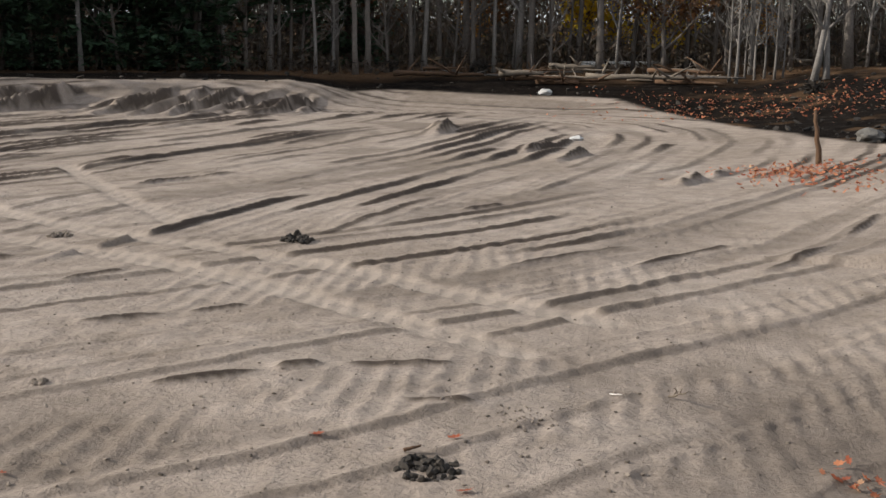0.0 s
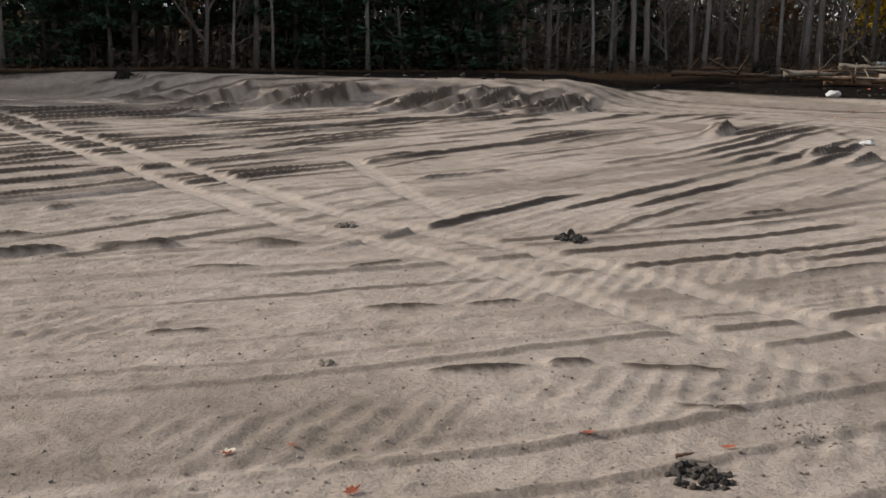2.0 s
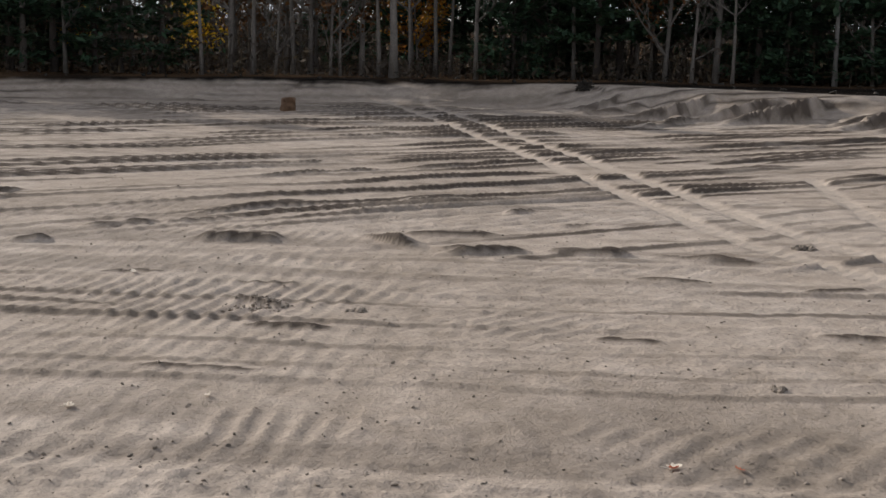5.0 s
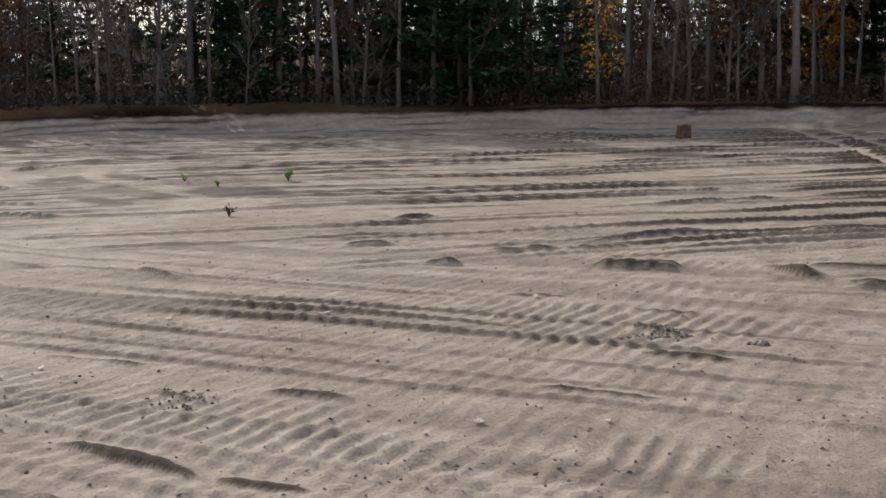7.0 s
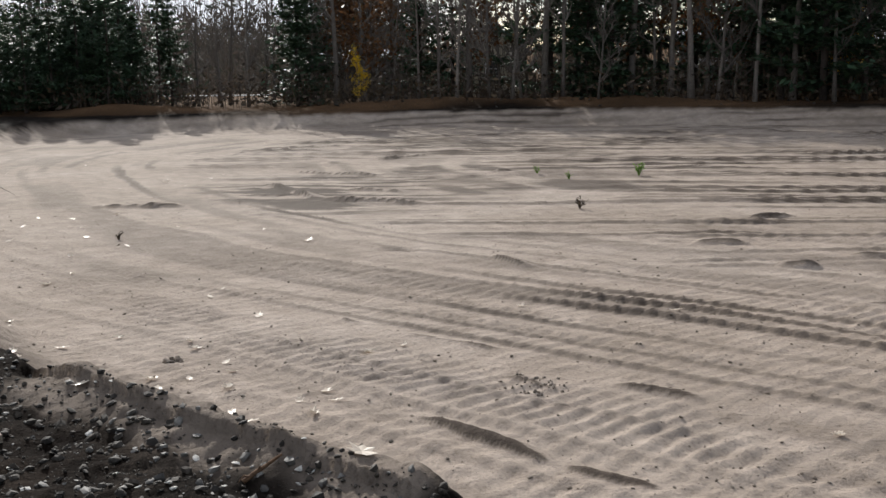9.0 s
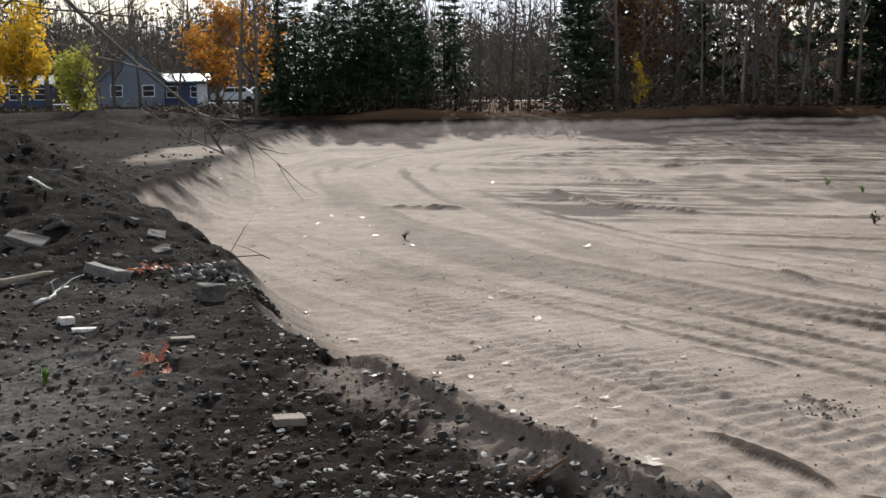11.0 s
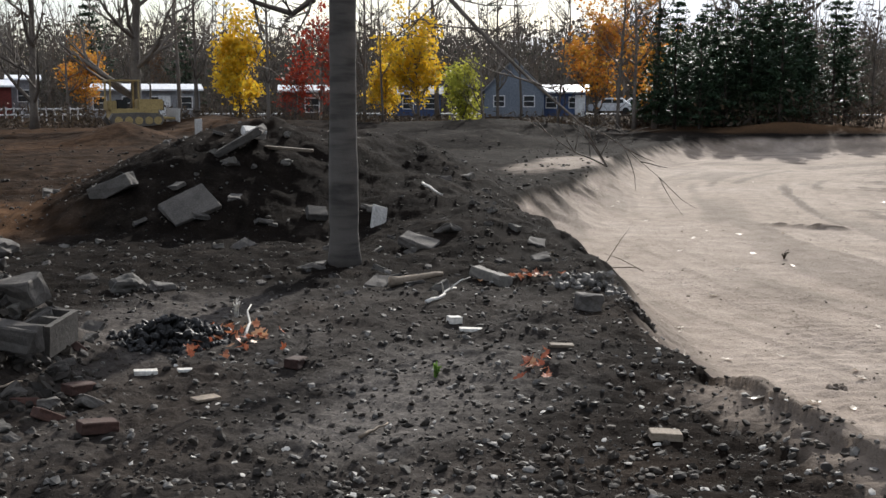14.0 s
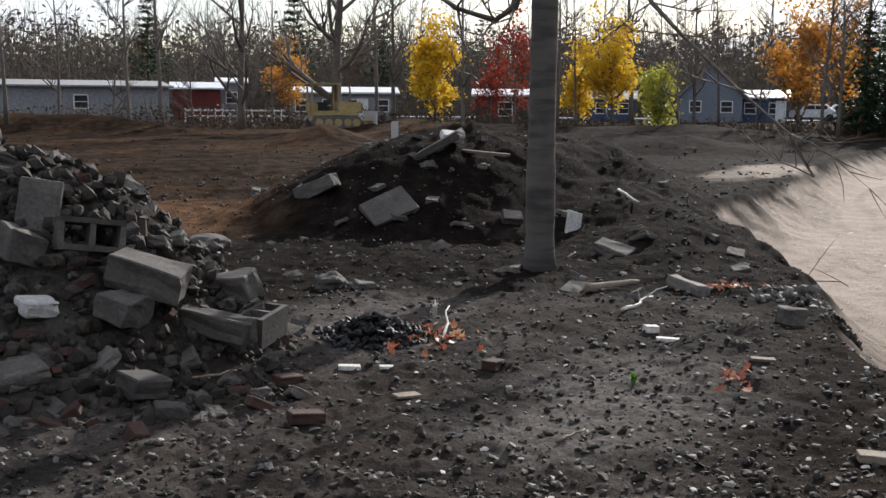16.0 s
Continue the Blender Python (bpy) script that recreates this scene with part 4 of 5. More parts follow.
def cinder_block(m, label):
    """A hollow concrete block, 40 by 20 by 20 cm: two side walls, three webs."""
    thing = new("concrete_block")
    thing.matrix_world = m
    tagged(thing, label, "block", "rubble heap")
    for y in (-0.083, 0.083):
        g = Geo()
        g.box(pose(0, y, 0.1), 0.4, 0.034, 0.2, 0.004)
        part("side_wall", g, M_CONCRETE, thing)
    for x in (-0.183, 0, 0.183):
        g = Geo()
        g.box(pose(x, 0, 0.1), 0.034, 0.13, 0.196, 0.003)
        part("web", g, M_CONCRETE, thing)
    return thing


def stick(name, p0, p1, radius, mat, label, category, seed, bend=0.06, kinds=0):
    """A bent tapering stick with a few side twigs."""
    r = random.Random(seed)
    g = Geo()
    n = 6
    L = (p1 - p0).length
    pts = [p0.lerp(p1, i / n) + Vector((r.uniform(-bend, bend), r.uniform(-bend, bend), r.uniform(-bend, bend) * .5)) * L * (0 < i < n) for i in range(n + 1)]
    g.tube(pts, [radius * (1 - 0.55 * i / n) for i in range(n + 1)], 6)
    for _ in range(kinds):
        i = r.randint(1, n - 1)
        e = pts[i] + Vector((r.uniform(-1, 1), r.uniform(-1, 1), r.uniform(-.2, .8))) * L * 0.3
        g.tube([pts[i], pts[i].lerp(e, .5) + Vector((0, 0, .02)), e], [radius * .5, radius * .35, radius * .12], 4)
    return tagged(part(name, g, mat, smooth=True), label, category)


def leaf_geo(g, m, size, r):
    """A lobed dry leaf, curled at the edge."""
    n0, n = len(g.v), 14
    g.v.append(m @ Vector((0, 0, 0.006)))
    curl = r.uniform(0.1, 0.5)
    for i in range(n):
        a = 2 * math.pi * i / n
        k = size * (0.5 if i % 2 else 0.32) * (1.25 if i in (0, 7) else 0.9) * r.uniform(.85, 1.15)
        g.v.append(m @ Vector((k * math.cos(a), k * 0.7 * math.sin(a), curl * k * k / size * 1.6 + 0.004)))
    for i in range(n):
        g.f.append((n0, n0 + 1 + i, n0 + 1 + (i + 1) % n))


def leaf(az, r, size, mat, label, seed):
    g, q = Geo(), random.Random(seed)
    leaf_geo(g, pose(0, 0, 0, q.uniform(-14, 14), q.uniform(-14, 14), q.uniform(0, 360)), size, q)
    ob = part("leaf", g, mat)
    ob.matrix_world = seat(az, r, -0.008)
    tagged(ob, label, "leaf", "fallen leaves")


def leaf_pile(az, r, spread, count, mat, label, seed, size=0.09):
    g, q = Geo(), random.Random(seed)
    for _ in range(count):
        p = polar(az, r) + Vector((q.gauss(0, spread), q.gauss(0, spread), 0))
        p.z = height(p.x, p.y) + q.uniform(0.004, 0.05)
        leaf_geo(g, Matrix.Translation(p) @ pose(0, 0, 0, q.uniform(-40, 40), q.uniform(-40, 40), q.uniform(0, 360)), size * q.uniform(.6, 1.2), q)
    tagged(part("leaf_pile", g, mat), label, "leaves", kind="stuff")


def scatter(name, az0, az1, r0, r1, count, small, large, mat, label, category, seed, inside, power=4.0, flat=0.7, sink=0.25):
    """Countless crumbs of soil or stone on the ground, in or out of the pit."""
    q = np.random.default_rng(seed)
    az = q.uniform(az0, az1, count * 2)
    r = np.exp(q.uniform(math.log(r0), math.log(r1), count * 2))
    x, y = -r * np.sin(np.radians(az)), r * np.cos(np.radians(az))
    d = pit_depth(x, y)
    ok = (d > 0.4) if inside else (d < 0.1)
    ok &= fbm(x, y, 1.6, 3, 120 + seed) > q.uniform(-1.1, 0.4, count * 2)
    g, rr = Geo(), random.Random(seed)
    for px, py in list(zip(x[ok], y[ok]))[:count]:
        k = small + (large - small) * rr.random() ** power
        fl = flat * rr.uniform(.6, 1.2)
        m = Matrix.Translation((px, py, height(px, py) + k * fl * (0.5 - sink))) @ pose(0, 0, 0, rr.uniform(-25, 25), rr.uniform(-25, 25), rr.uniform(0, 360))
        g.lump(m, k * rr.uniform(.6, 1.5), k, k * fl, rr, 0.42)
    return tagged(part(name, g, mat), label, category, kind="stuff")


# ---- the tree on the bank ----
def bank_tree():
    tree = new("bank_tree")
    base = polar(116.1, 11.5)
    base.z = height(base.x, base.y) - 0.1
    tree.location = base
    tagged(tree, "tall bare tree with a straight ringed grey trunk on the bank", "tree")
    r = random.Random(71)
    n, g = 60, Geo()
    pts = [Vector((0.010 * math.sin(i * .3), 0.02 * i / n, 12.5 * i / n)) for i in range(n + 1)]
    radii = [(0.15 + 0.045 * math.exp(-i * 1.4)) * (1 - 0.72 * (i / n) ** 1.2) + (0.006 * r.uniform(-1, 1)) for i in range(n + 1)]
    g.tube(pts, radii, 20)
    part("trunk", g, M_TRUNK, tree, smooth=True)
    side = Vector((math.cos(radians(116.1)), math.sin(radians(116.1)), 0))  # to the right, seen from the standpoint
    out = polar(116.1, 1)
    tips = []

    def limb(points, radius, seed, twigs):
        q = random.Random(seed)
        lg = Geo()
        k = len(points) - 1
        lg.tube(points, [radius * (1 - 0.8 * i / k) for i in range(k + 1)], 7)
        for i in range(1, k + 1):
            for _ in range(twigs):
                w = Vector((q.uniform(-1, 1), q.uniform(-1, 1), q.uniform(-.9, .6)))
                branch(lg, points[i], w, q.uniform(.35, 1.0), radius * .3, q, 1, tips, 0.0, 4)
        part("limb", lg, M_BARK, tree, smooth=True)

    s = lambda a, u, z: side * a + out * u + Vector((0, 0, z))
    limb([s(.05, 0, 5.6), s(.45, -.3, 5.0), s(.80, -.5, 2.95 + .1), s(1.0, -.55, 2.72), s(1.28, -.6, 2.42), s(1.82, -.7, 1.9), s(2.3, -.7, 1.5), s(2.55, -.7, 1.1)], 0.036, 3, 2)
    limb([s(-.1, .2, 3.4), s(-.3, .4, 2.75), s(-.5, .5, 2.62), s(-.9, .6, 2.75), s(-1.6, .8, 3.2)], 0.06, 4, 2)
    for i in range(9):
        a, z0 = r.uniform(0, 6.28), r.uniform(5.5, 11.8)
        w = Vector((math.cos(a), math.sin(a), .6))
        b = Vector((0, 0, z0))
        limb([b, b + w * .8, b + w * 1.7 + Vector((0, 0, .2)), b + w * 2.6 + Vector((0, 0, .5))], 0.07, 20 + i, 2)


def trunk_build(nt, bsdf):
    n1, n2 = noise_node(nt, 2.5, 5.0), noise_node(nt, 30.0, 3.0)
    co = nt.nodes.new("ShaderNodeTexCoord")
    mp = nt.nodes.new("ShaderNodeMapping")
    mp.inputs["Scale"].default_value = (1.6, 1.6, 9.0)
    ring = nt.nodes.new("ShaderNodeTexNoise")
    ring.inputs["Scale"].default_value = 1.0
    ring.inputs["Detail"].default_value = 3.0
    nt.links.new(co.outputs["Object"], mp.inputs["Vector"])
    nt.links.new(mp.outputs["Vector"], ring.inputs["Vector"])
    c = mix_node(nt, n1.outputs["Fac"], (0.036, 0.032, 0.028), (0.115, 0.102, 0.09))
    band = ramp_node(nt, ring.outputs["Fac"], [(0.36, (0.45, 0.45, 0.45)), (0.5, (1, 1, 1)), (0.7, (1.2, 1.2, 1.2))])
    c = mix_node(nt, 0.85, c, band.outputs["Color"], "MULTIPLY")
    nt.links.new(c, bsdf.inputs["Base Color"])
    bsdf.inputs["Roughness"].default_value = 0.9
    nt.links.new(bump_node(nt, n2.outputs["Fac"], 0.5, 0.01, bump_node(nt, ring.outputs["Fac"], 0.6, 0.03)), bsdf.inputs["Normal"])


M_TRUNK = material("ringed_trunk_bark", trunk_build)
bank_tree()

# ---- the dark ground: crumbs, stones, chips ----
scatter("loam_clods", 78, 149, 3.2, 24, 19000, 0.008, 0.055, M_CLOD, "dark crumbling clods of loam", "soil", 1, False)
scatter("pebbles", 78, 149, 3.2, 26, 6500, 0.006, 0.055, M_PEBBLE, "small grey stones in the loam", "stones", 2, False)
scatter("chips", 82, 147, 3.4, 18, 520, 0.008, 0.045, M_PALE_WOOD, "pale splinters and chips on the loam", "debris", 3, False, 2.0, 0.35)
scatter("bank_clods", -30, 84, 30, 66, 2200, 0.05, 0.3, M_CLOD, "dark clods along the rim of the pit", "soil", 4, False)
scatter("far_clods", 100, 148, 18, 62, 4200, 0.02, 0.12, M_CLOD, "dark lumps of earth on the graded lot", "soil", 5, False)
scatter("sand_crumbs", -24, 108, 5.5, 26, 5000, 0.008, 0.032, M_SANDCLOD, "small brown crumbs on the sand", "soil", 6, True, 2.5)

chunks = [chunk_mesh("rubble", *d, M_CONCRETE if i % 3 else M_STONE, i + 50, 0.16) for i, d in enumerate(((.3, .2, .14), (.22, .18, .1), (.16, .13, .1), (.26, .12, .12), (.13, .1, .07), (.34, .24, .08)))]
brick_meshes = [chunk_mesh("brick", .2, .095, .06, M_BRICK, 70 + i, 0.05, 0.006) for i in range(3)]
HEAP = "rubble heap"
q = random.Random(5)
for i in range(430):
    az, r = q.uniform(129, 148), q.uniform(5.8, 9.9)
    if q.random() > math.exp(-((az - 141) / 8) ** 2 - ((r - 7.6) / 1.5) ** 2) * 1.6:
        continue
    me = q.choice(chunks + chunks + brick_meshes)
    brick = me in brick_meshes
    put("brick" if brick else "rubble_stone", me, seat(az, r, 0.02, q.uniform(0, 360), (q.uniform(-35, 35), q.uniform(-35, 35))) @ Matrix.Scale(q.uniform(.6, 1.0) if brick else .2 + .6 * q.random() ** 1.6, 4), "dusty red brick tumbled on the rubble heap" if brick else "broken grey concrete lump on the rubble heap", "brick" if brick else "rubble", HEAP)
q = random.Random(6)
for i in range(230):
    az, r = q.uniform(103, 131), q.uniform(9.5, 18.5)
    x, y, _ = polar(az, r)
    if pit_depth(np.array([x]), np.array([y]))[0] > -0.3:
        continue
    put("rubble_stone", q.choice(chunks), seat(az, r, 0.03, q.uniform(0, 360), (q.uniform(-25, 25), q.uniform(-25, 25))) @ Matrix.Scale(.25 + .6 * q.random() ** 2, 4), "grey stone lying in the dark fill", "stone", "stones in the fill")


def slab(az, r, dims, turn, tilt, label, seed, lift=0.0, mat=None, name="concrete_slab"):
    put(name, chunk_mesh(name, *dims, mat or M_CONCRETE, seed, 0.09, 0.01), seat(az, r, 0.04 - lift, turn, tilt), label, "slab" if "slab" in name else "block", "broken concrete")


# the rubble heap's large pieces
slab(141.62, 7.45, (.26, .36, .07), 5, (62, 12), "grey concrete slab leaning on the rubble heap", 81, .1)
cinder_block(seat(139.58, 7.33, -.02, 10, (80, 8)), "hollow concrete block standing on end in the rubble")
slab(136.91, 7.02, (.46, .24, .2), -20, (6, 14), "thick grey concrete block on the rubble heap", 82, .12, name="concrete_chunk")
slab(134.14, 7.06, (.62, .16, .14), -28, (0, 10), "long grey concrete beam lying in rubble", 83, .03, name="concrete_beam")
slab(132.30, 7.55, (.3, .2, .17), -35, (10, -8), "grey concrete block tilted on the rubble", 84, .08, name="concrete_chunk")
cinder_block(seat(131.18, 7.41, .01, 62, (4, -4)), "hollow concrete block lying at the foot of the rubble")
slab(143.06, 6.49, (.28, .2, .08), 15, (14, -8), "flat broken concrete slab at the heap's foot", 85, .05)
slab(137.44, 6.49, (.26, .2, .12), 40, (8, 10), "broken grey concrete lump on the loam", 86, .02, name="concrete_chunk")
slab(142.12, 6.86, (.2, .16, .1), 25, (12, 5), "pale chunk of concrete on the rubble heap", 87, .05, M_PALE_STONE, "concrete_chunk")
slab(136.25, 6.13, (.17, .14, .11), 10, (5, 8), "small grey stone on bare loam", 88, 0, name="concrete_chunk")
slab(142.87, 7.17, (.24, .22, .18), 30, (15, 20), "rounded lump of grey concrete on the heap", 89, .08, name="concrete_chunk")
slab(138.16, 6.84, (.3, .22, .16), 55, (18, 4), "grey concrete lump wedged in the rubble", 90, .08, name="concrete_chunk")
# slabs on and round the mound
slab(123.52, 14.07, (.62, .42, .09), 20, (38, -22), "grey concrete slab tilted on the dark mound", 91, .06)
slab(127.04, 14.79, (.6, .2, .18), -32, (0, -24), "long broken kerb stone on the mound's flank", 92, .05, name="concrete_beam")
slab(120.85, 15.29, (.7, .3, .1), -20, (10, -28), "pale concrete slab on top of the mound", 93, .1)
slab(120.26, 15.52, (.3, .24, .12), 10, (10, 5), "pale concrete lump crowning the mound", 94, .08, M_PALE_STONE, "concrete_chunk")
slab(114.24, 13.86, (.2, .42, .06), 30, (70, 20), "pale broken slab propped beside the tree trunk", 95, .05, M_PALE_STONE)
slab(112.26, 12.41, (.42, .24, .1), -20, (14, 16), "grey concrete slab half sunk in the fill", 96, .04)
slab(117.31, 14.03, (.26, .2, .1), 10, (30, 4), "small slab on the mound behind the trunk", 97, .04)
slab(108.79, 10.46, (.16, .42, .1), 42, (8, 10), "flat tan stone slab on the bank's edge", 98, .02, M_STONE)
slab(103.96, 8.94, (.2, .16, .13), 12, (0, 5), "grey block on the lip of the bank", 99, .03, name="concrete_chunk")
put("boulder", boulder_mesh("boulder", .5, .45, M_CONCRETE, 4), seat(132.85, 12.94, .04), "pale weathered boulder beside the mound", "boulder")
put("boulder", boulder_mesh("boulder", .3, .7, M_STONE, 9), seat(126.99, 10.30, .03), "grey boulder at the mound's foot", "boulder")
for az, r, turn, label in ((129.53, 5.92, 20, "red brick lying on bare loam"), (119.39, 6.96, 70, "weathered red brick half buried in loam"), (130.05, 6.82, 40, "dark brick on the loam near the rubble")):
    put("brick", brick_meshes[0], seat(az, r, .006, turn, (4, 6)), label, "brick", "loose bricks")


def board(az, r, dims, turn, label, seed, mat=None):
    put("board", chunk_mesh("board", *dims, mat or M_PALE_WOOD, seed, 0.05, 0.003), seat(az, r, .002, turn, (2, 3)), label, "board", "scraps of board")


board(109.99, 7.96, (.2, .06, .025), 4, "bleached white scrap of board on loam", 1)
board(110.93, 8.21, (.1, .08, .05), 20, "short pale offcut of board", 2)
board(126.80, 7.11, (.14, .06, .03), 0, "white painted scrap of board", 3)
board(124.85, 7.07, (.1, .05, .02), 5, "small white scrap of board", 4)
board(100.72, 5.60, (.16, .09, .04), 10, "weathered grey piece of siding", 5, M_WOOD)
board(105.56, 7.39, (.16, .07, .02), 12, "grey scrap of board in the crumbs", 7, M_WOOD)
board(124.10, 6.34, (.16, .08, .015), 30, "tan scrap of cardboard on the loam", 8, M_WOOD)
board(119.40, 15.47, (1.3, .07, .04), -32, "weathered plank sliding off the mound", 9, M_WOOD)


def ground_stick(p, q2, radius, mat, label, seed, kinds=0, lift=0.03):
    a, b = polar(*p), polar(*q2)
    a.z, b.z = height(a.x, a.y) + radius + .004, height(b.x, b.y) + radius + lift
    stick("stick", a, b, radius, mat, label, "stick", seed, 0.04, kinds)


ground_stick((112.22, 8.95), (110.63, 9.46), .018, M_PALE_WOOD, "split bleached stick on the loam", 1, 2)
ground_stick((116.63, 5.52), (115.07, 5.70), .011, M_WOOD, "short grey stick on bare loam", 2)
ground_stick((113.97, 10.00), (111.22, 10.21), .05, M_WOOD, "rotting brown log end in the fill", 3, 0)
ground_stick((105.42, 12.31), (100.56, 15.51), .014, M_WOOD, "long thin branch hanging over the bank", 4, 2, .1)
ground_stick((121.68, 7.88), (121.25, 8.42), .012, M_PALE_WOOD, "pale stick standing in red leaves", 5, 0, .12)
ground_stick((111.82, 15.22), (110.86, 14.52), .022, M_PALE_WOOD, "white lath lying on the fill", 6, 0)
ground_stick((135.45, 6.65), (132.59, 6.83), .011, M_WOOD, "crooked twig by the rubble", 7, 1)
ground_stick((-8.87, 8.23), (-9.74, 7.96), .01, M_WOOD, "dry forked twig on the sand", 8, 4, .12)
ground_stick((-5.94, 8.26), (-6.52, 8.10), .006, M_PALE_WOOD, "short pale straw on the sand", 9, 0)
ground_stick((4.32, 6.76), (3.46, 6.79), .014, M_ROT, "short brown stick on the sand", 10, 0)
ground_stick((88.61, 4.56), (86.59, 4.63), .012, M_ROT, "dark stick at the foot of the bank", 11, 2)

leaf_pile(122.13, 8.07, .14, 26, M_LEAF_RED, "wet red-brown fallen leaves by the black crumbs", 1, .1)
leaf_pile(106.76, 6.82, .1, 14, M_LEAF_RED, "red-brown leaves caught on the loam", 2, .1)
leaf_pile(106.70, 10.52, .16, 22, M_LEAF_RED, "red leaves on the bank's edge", 3, .09)
leaf_pile(122.25, 7.71, .2, 20, M_LEAF_RED, "red leaves in the dark crumbs", 4, .09)
leaf_pile(-14.36, 25.34, .75, 420, M_LEAF_RED, "drift of orange-brown leaves by the post", 5, .12)
leaf_pile(-16.41, 23.12, .9, 160, M_LEAF_RED, "scattered brown leaves beyond the post", 6, .12)
leaf_pile(-9.63, 50.19, 3.0, 300, M_LEAF_RED, "brown leaves blown over the dark slope", 7, .16)
leaf_pile(-15.64, 46.35, 3.0, 500, M_LEAF_RED, "brown leaves under the clump of trees", 8, .16)
leaf_pile(-18.33, 6.92, .16, 16, M_LEAF_RED, "brown leaves on the near bank", 9, .09)


def crumb_heap(az, r, radius, tall, count, mat, label, seed, small=.02, large=.07):
    """A small heap of crumbs, one mesh."""
    g, q = Geo(), random.Random(seed)
    for _ in range(count):
        a, k = q.uniform(0, 6.28), q.random() ** .6
        p = polar(az, r) + Vector((math.cos(a) * k * radius, math.sin(a) * k * radius, 0))
        p.z = height(p.x, p.y) + tall * (1 - k) * q.random()
        s = q.uniform(small, large)
        g.lump(Matrix.Translation(p) @ pose(0, 0, 0, q.uniform(0, 90), q.uniform(0, 90), q.uniform(0, 360)), s, s, s * .8, q, .35)
    tagged(part("soil_heap", g, mat), label, "soil", kind="stuff")


crumb_heap(125.29, 8.03, .42, .2, 420, M_COAL, "small heap of black crumbs on the loam", 1, .03, .08)
crumb_heap(141.0, 7.5, 1.5, .1, 800, M_CLOD, "loose broken stones and crumbs over the rubble heap", 13, .03, .13)
crumb_heap(136.5, 7.0, .9, .05, 260, M_CLOD, "dark crumbs between the rubble blocks", 14, .03, .1)
crumb_heap(3.06, 6.54, .19, .04, 90, M_CLOD, "dark clod of loam crumbled on the sand", 2)
crumb_heap(-1.76, 7.57, .3, .01, 60, M_SANDCLOD, "brown crumbs along a furrow", 3, .008, .03)
crumb_heap(10.37, 14.79, .2, .12, 90, M_CLOD, "dark lump of soil on the sand", 4, .03, .1)
crumb_heap(21.80, 15.73, .15, .06, 50, M_SANDCLOD, "small dark lump of soil on the sand", 5, .03, .09)
crumb_heap(48.78, 10.77, .35, .02, 90, M_SANDCLOD, "brown crumbled clods in a furrow", 6, .012, .045)
crumb_heap(73.23, 8.84, .3, .02, 60, M_SANDCLOD, "brown clods along a track's edge", 7, .012, .04)
crumb_heap(91.48, 9.94, .08, .03, 20, M_SANDCLOD, "dark clod on the sand", 8)
crumb_heap(101.35, 9.48, .16, .08, 50, M_CLOD, "dark clods fallen from the bank", 9, .03, .1)
crumb_heap(102.86, 10.15, .5, .1, 160, M_PEBBLE, "stones and clods spilt over the bank", 10, .03, .1)
crumb_heap(22.44, 8.67, .06, .03, 16, M_SANDCLOD, "dark clod on the furrowed sand", 11)
crumb_heap(43.81, 10.50, .1, .03, 24, M_SANDCLOD, "brown clods by the tread marks", 12)

# pale leaves blown over the sand
LEAF_TEXT = "dry pale oak leaf on the sand"
for i, (az, r) in enumerate(((90.05, 8.51), (87.82, 8.04), (96.65, 10.78), (88.85, 9.83), (73.62, 12.01), (83.78, 8.75), (84.58, 8.10), (82.50, 4.54), (92.59, 9.40), (96.03, 6.13), (98.96, 9.70), (97.19, 14.28), (87.06, 11.72), (83.32, 8.42), (92.27, 9.06),
                             (88.54, 9.49), (79.73, 10.23), (81.65, 9.97), (65.74, 11.77), (57.98, 7.87), (90.71, 9.34), (95.93, 16.46), (93.25, 17.13), (84.38, 17.01), (97.09, 14.28), (95.90, 14.95), (98.65, 18.33), (84.26, 17.14), (99.02, 9.68), (81.62, 9.98))):
    leaf(az, r, rnd.uniform(.10, .17), M_LEAF, LEAF_TEXT, 200 + i)
for i, (az, r) in enumerate(((8.79, 7.11), (1.77, 7.08), (1.11, 6.20), (27.23, 6.74), (24.01, 6.81), (20.82, 6.04), (58.01, 7.89), (51.25, 7.96), (65.72, 11.75), (73.56, 12.03), (54.98, 12.52), (27.29, 6.77))):
    leaf(az, r, rnd.uniform(.09, .13), M_LEAF if i > 5 else M_LEAF_RED, "dry curled leaf on the furrowed sand", 300 + i)
for i in range(46):
    leaf(rnd.uniform(84, 103), math.exp(rnd.uniform(math.log(8), math.log(45))), rnd.uniform(.08, .16), M_LEAF, LEAF_TEXT, 400 + i)


def weed(az, r, tall, mat, label, seed, stems=7):
    g, q = Geo(), random.Random(seed)
    for _ in range(stems):
        e = Vector((q.uniform(-.5, .5), q.uniform(-.5, .5), q.uniform(.4, 1))) * tall
        g.tube([Vector((0, 0, -.01)), e * .5 + Vector((0, 0, .03)), e], [.012, .008, .003], 3)
        for _ in range(5):
            c = e * q.uniform(.4, 1)
            u = Vector((q.uniform(-1, 1), q.uniform(-1, 1), q.uniform(0, 1))).normalized() * tall * .16
            g.blade(c + u, u, u.cross(Vector((0, .3, 1))).normalized() * tall * .06)
    ob = part("weed", g, mat)
    ob.matrix_world = seat(az, r)
    tagged(ob, label, "weed")


weed(67.49, 27.50, .32, M_GREEN, "tuft of green weed on the sand", 1, 12)
weed(72.58, 27.66, .2, M_GREEN, "small green weed on the sand", 2, 6)
weed(70.98, 26.66, .2, M_GREEN, "low green weed sprouting from sand", 3, 6)
weed(70.48, 21.05, .3, M_BRUSH, "dry brown weed stalk on the sand", 4, 6)
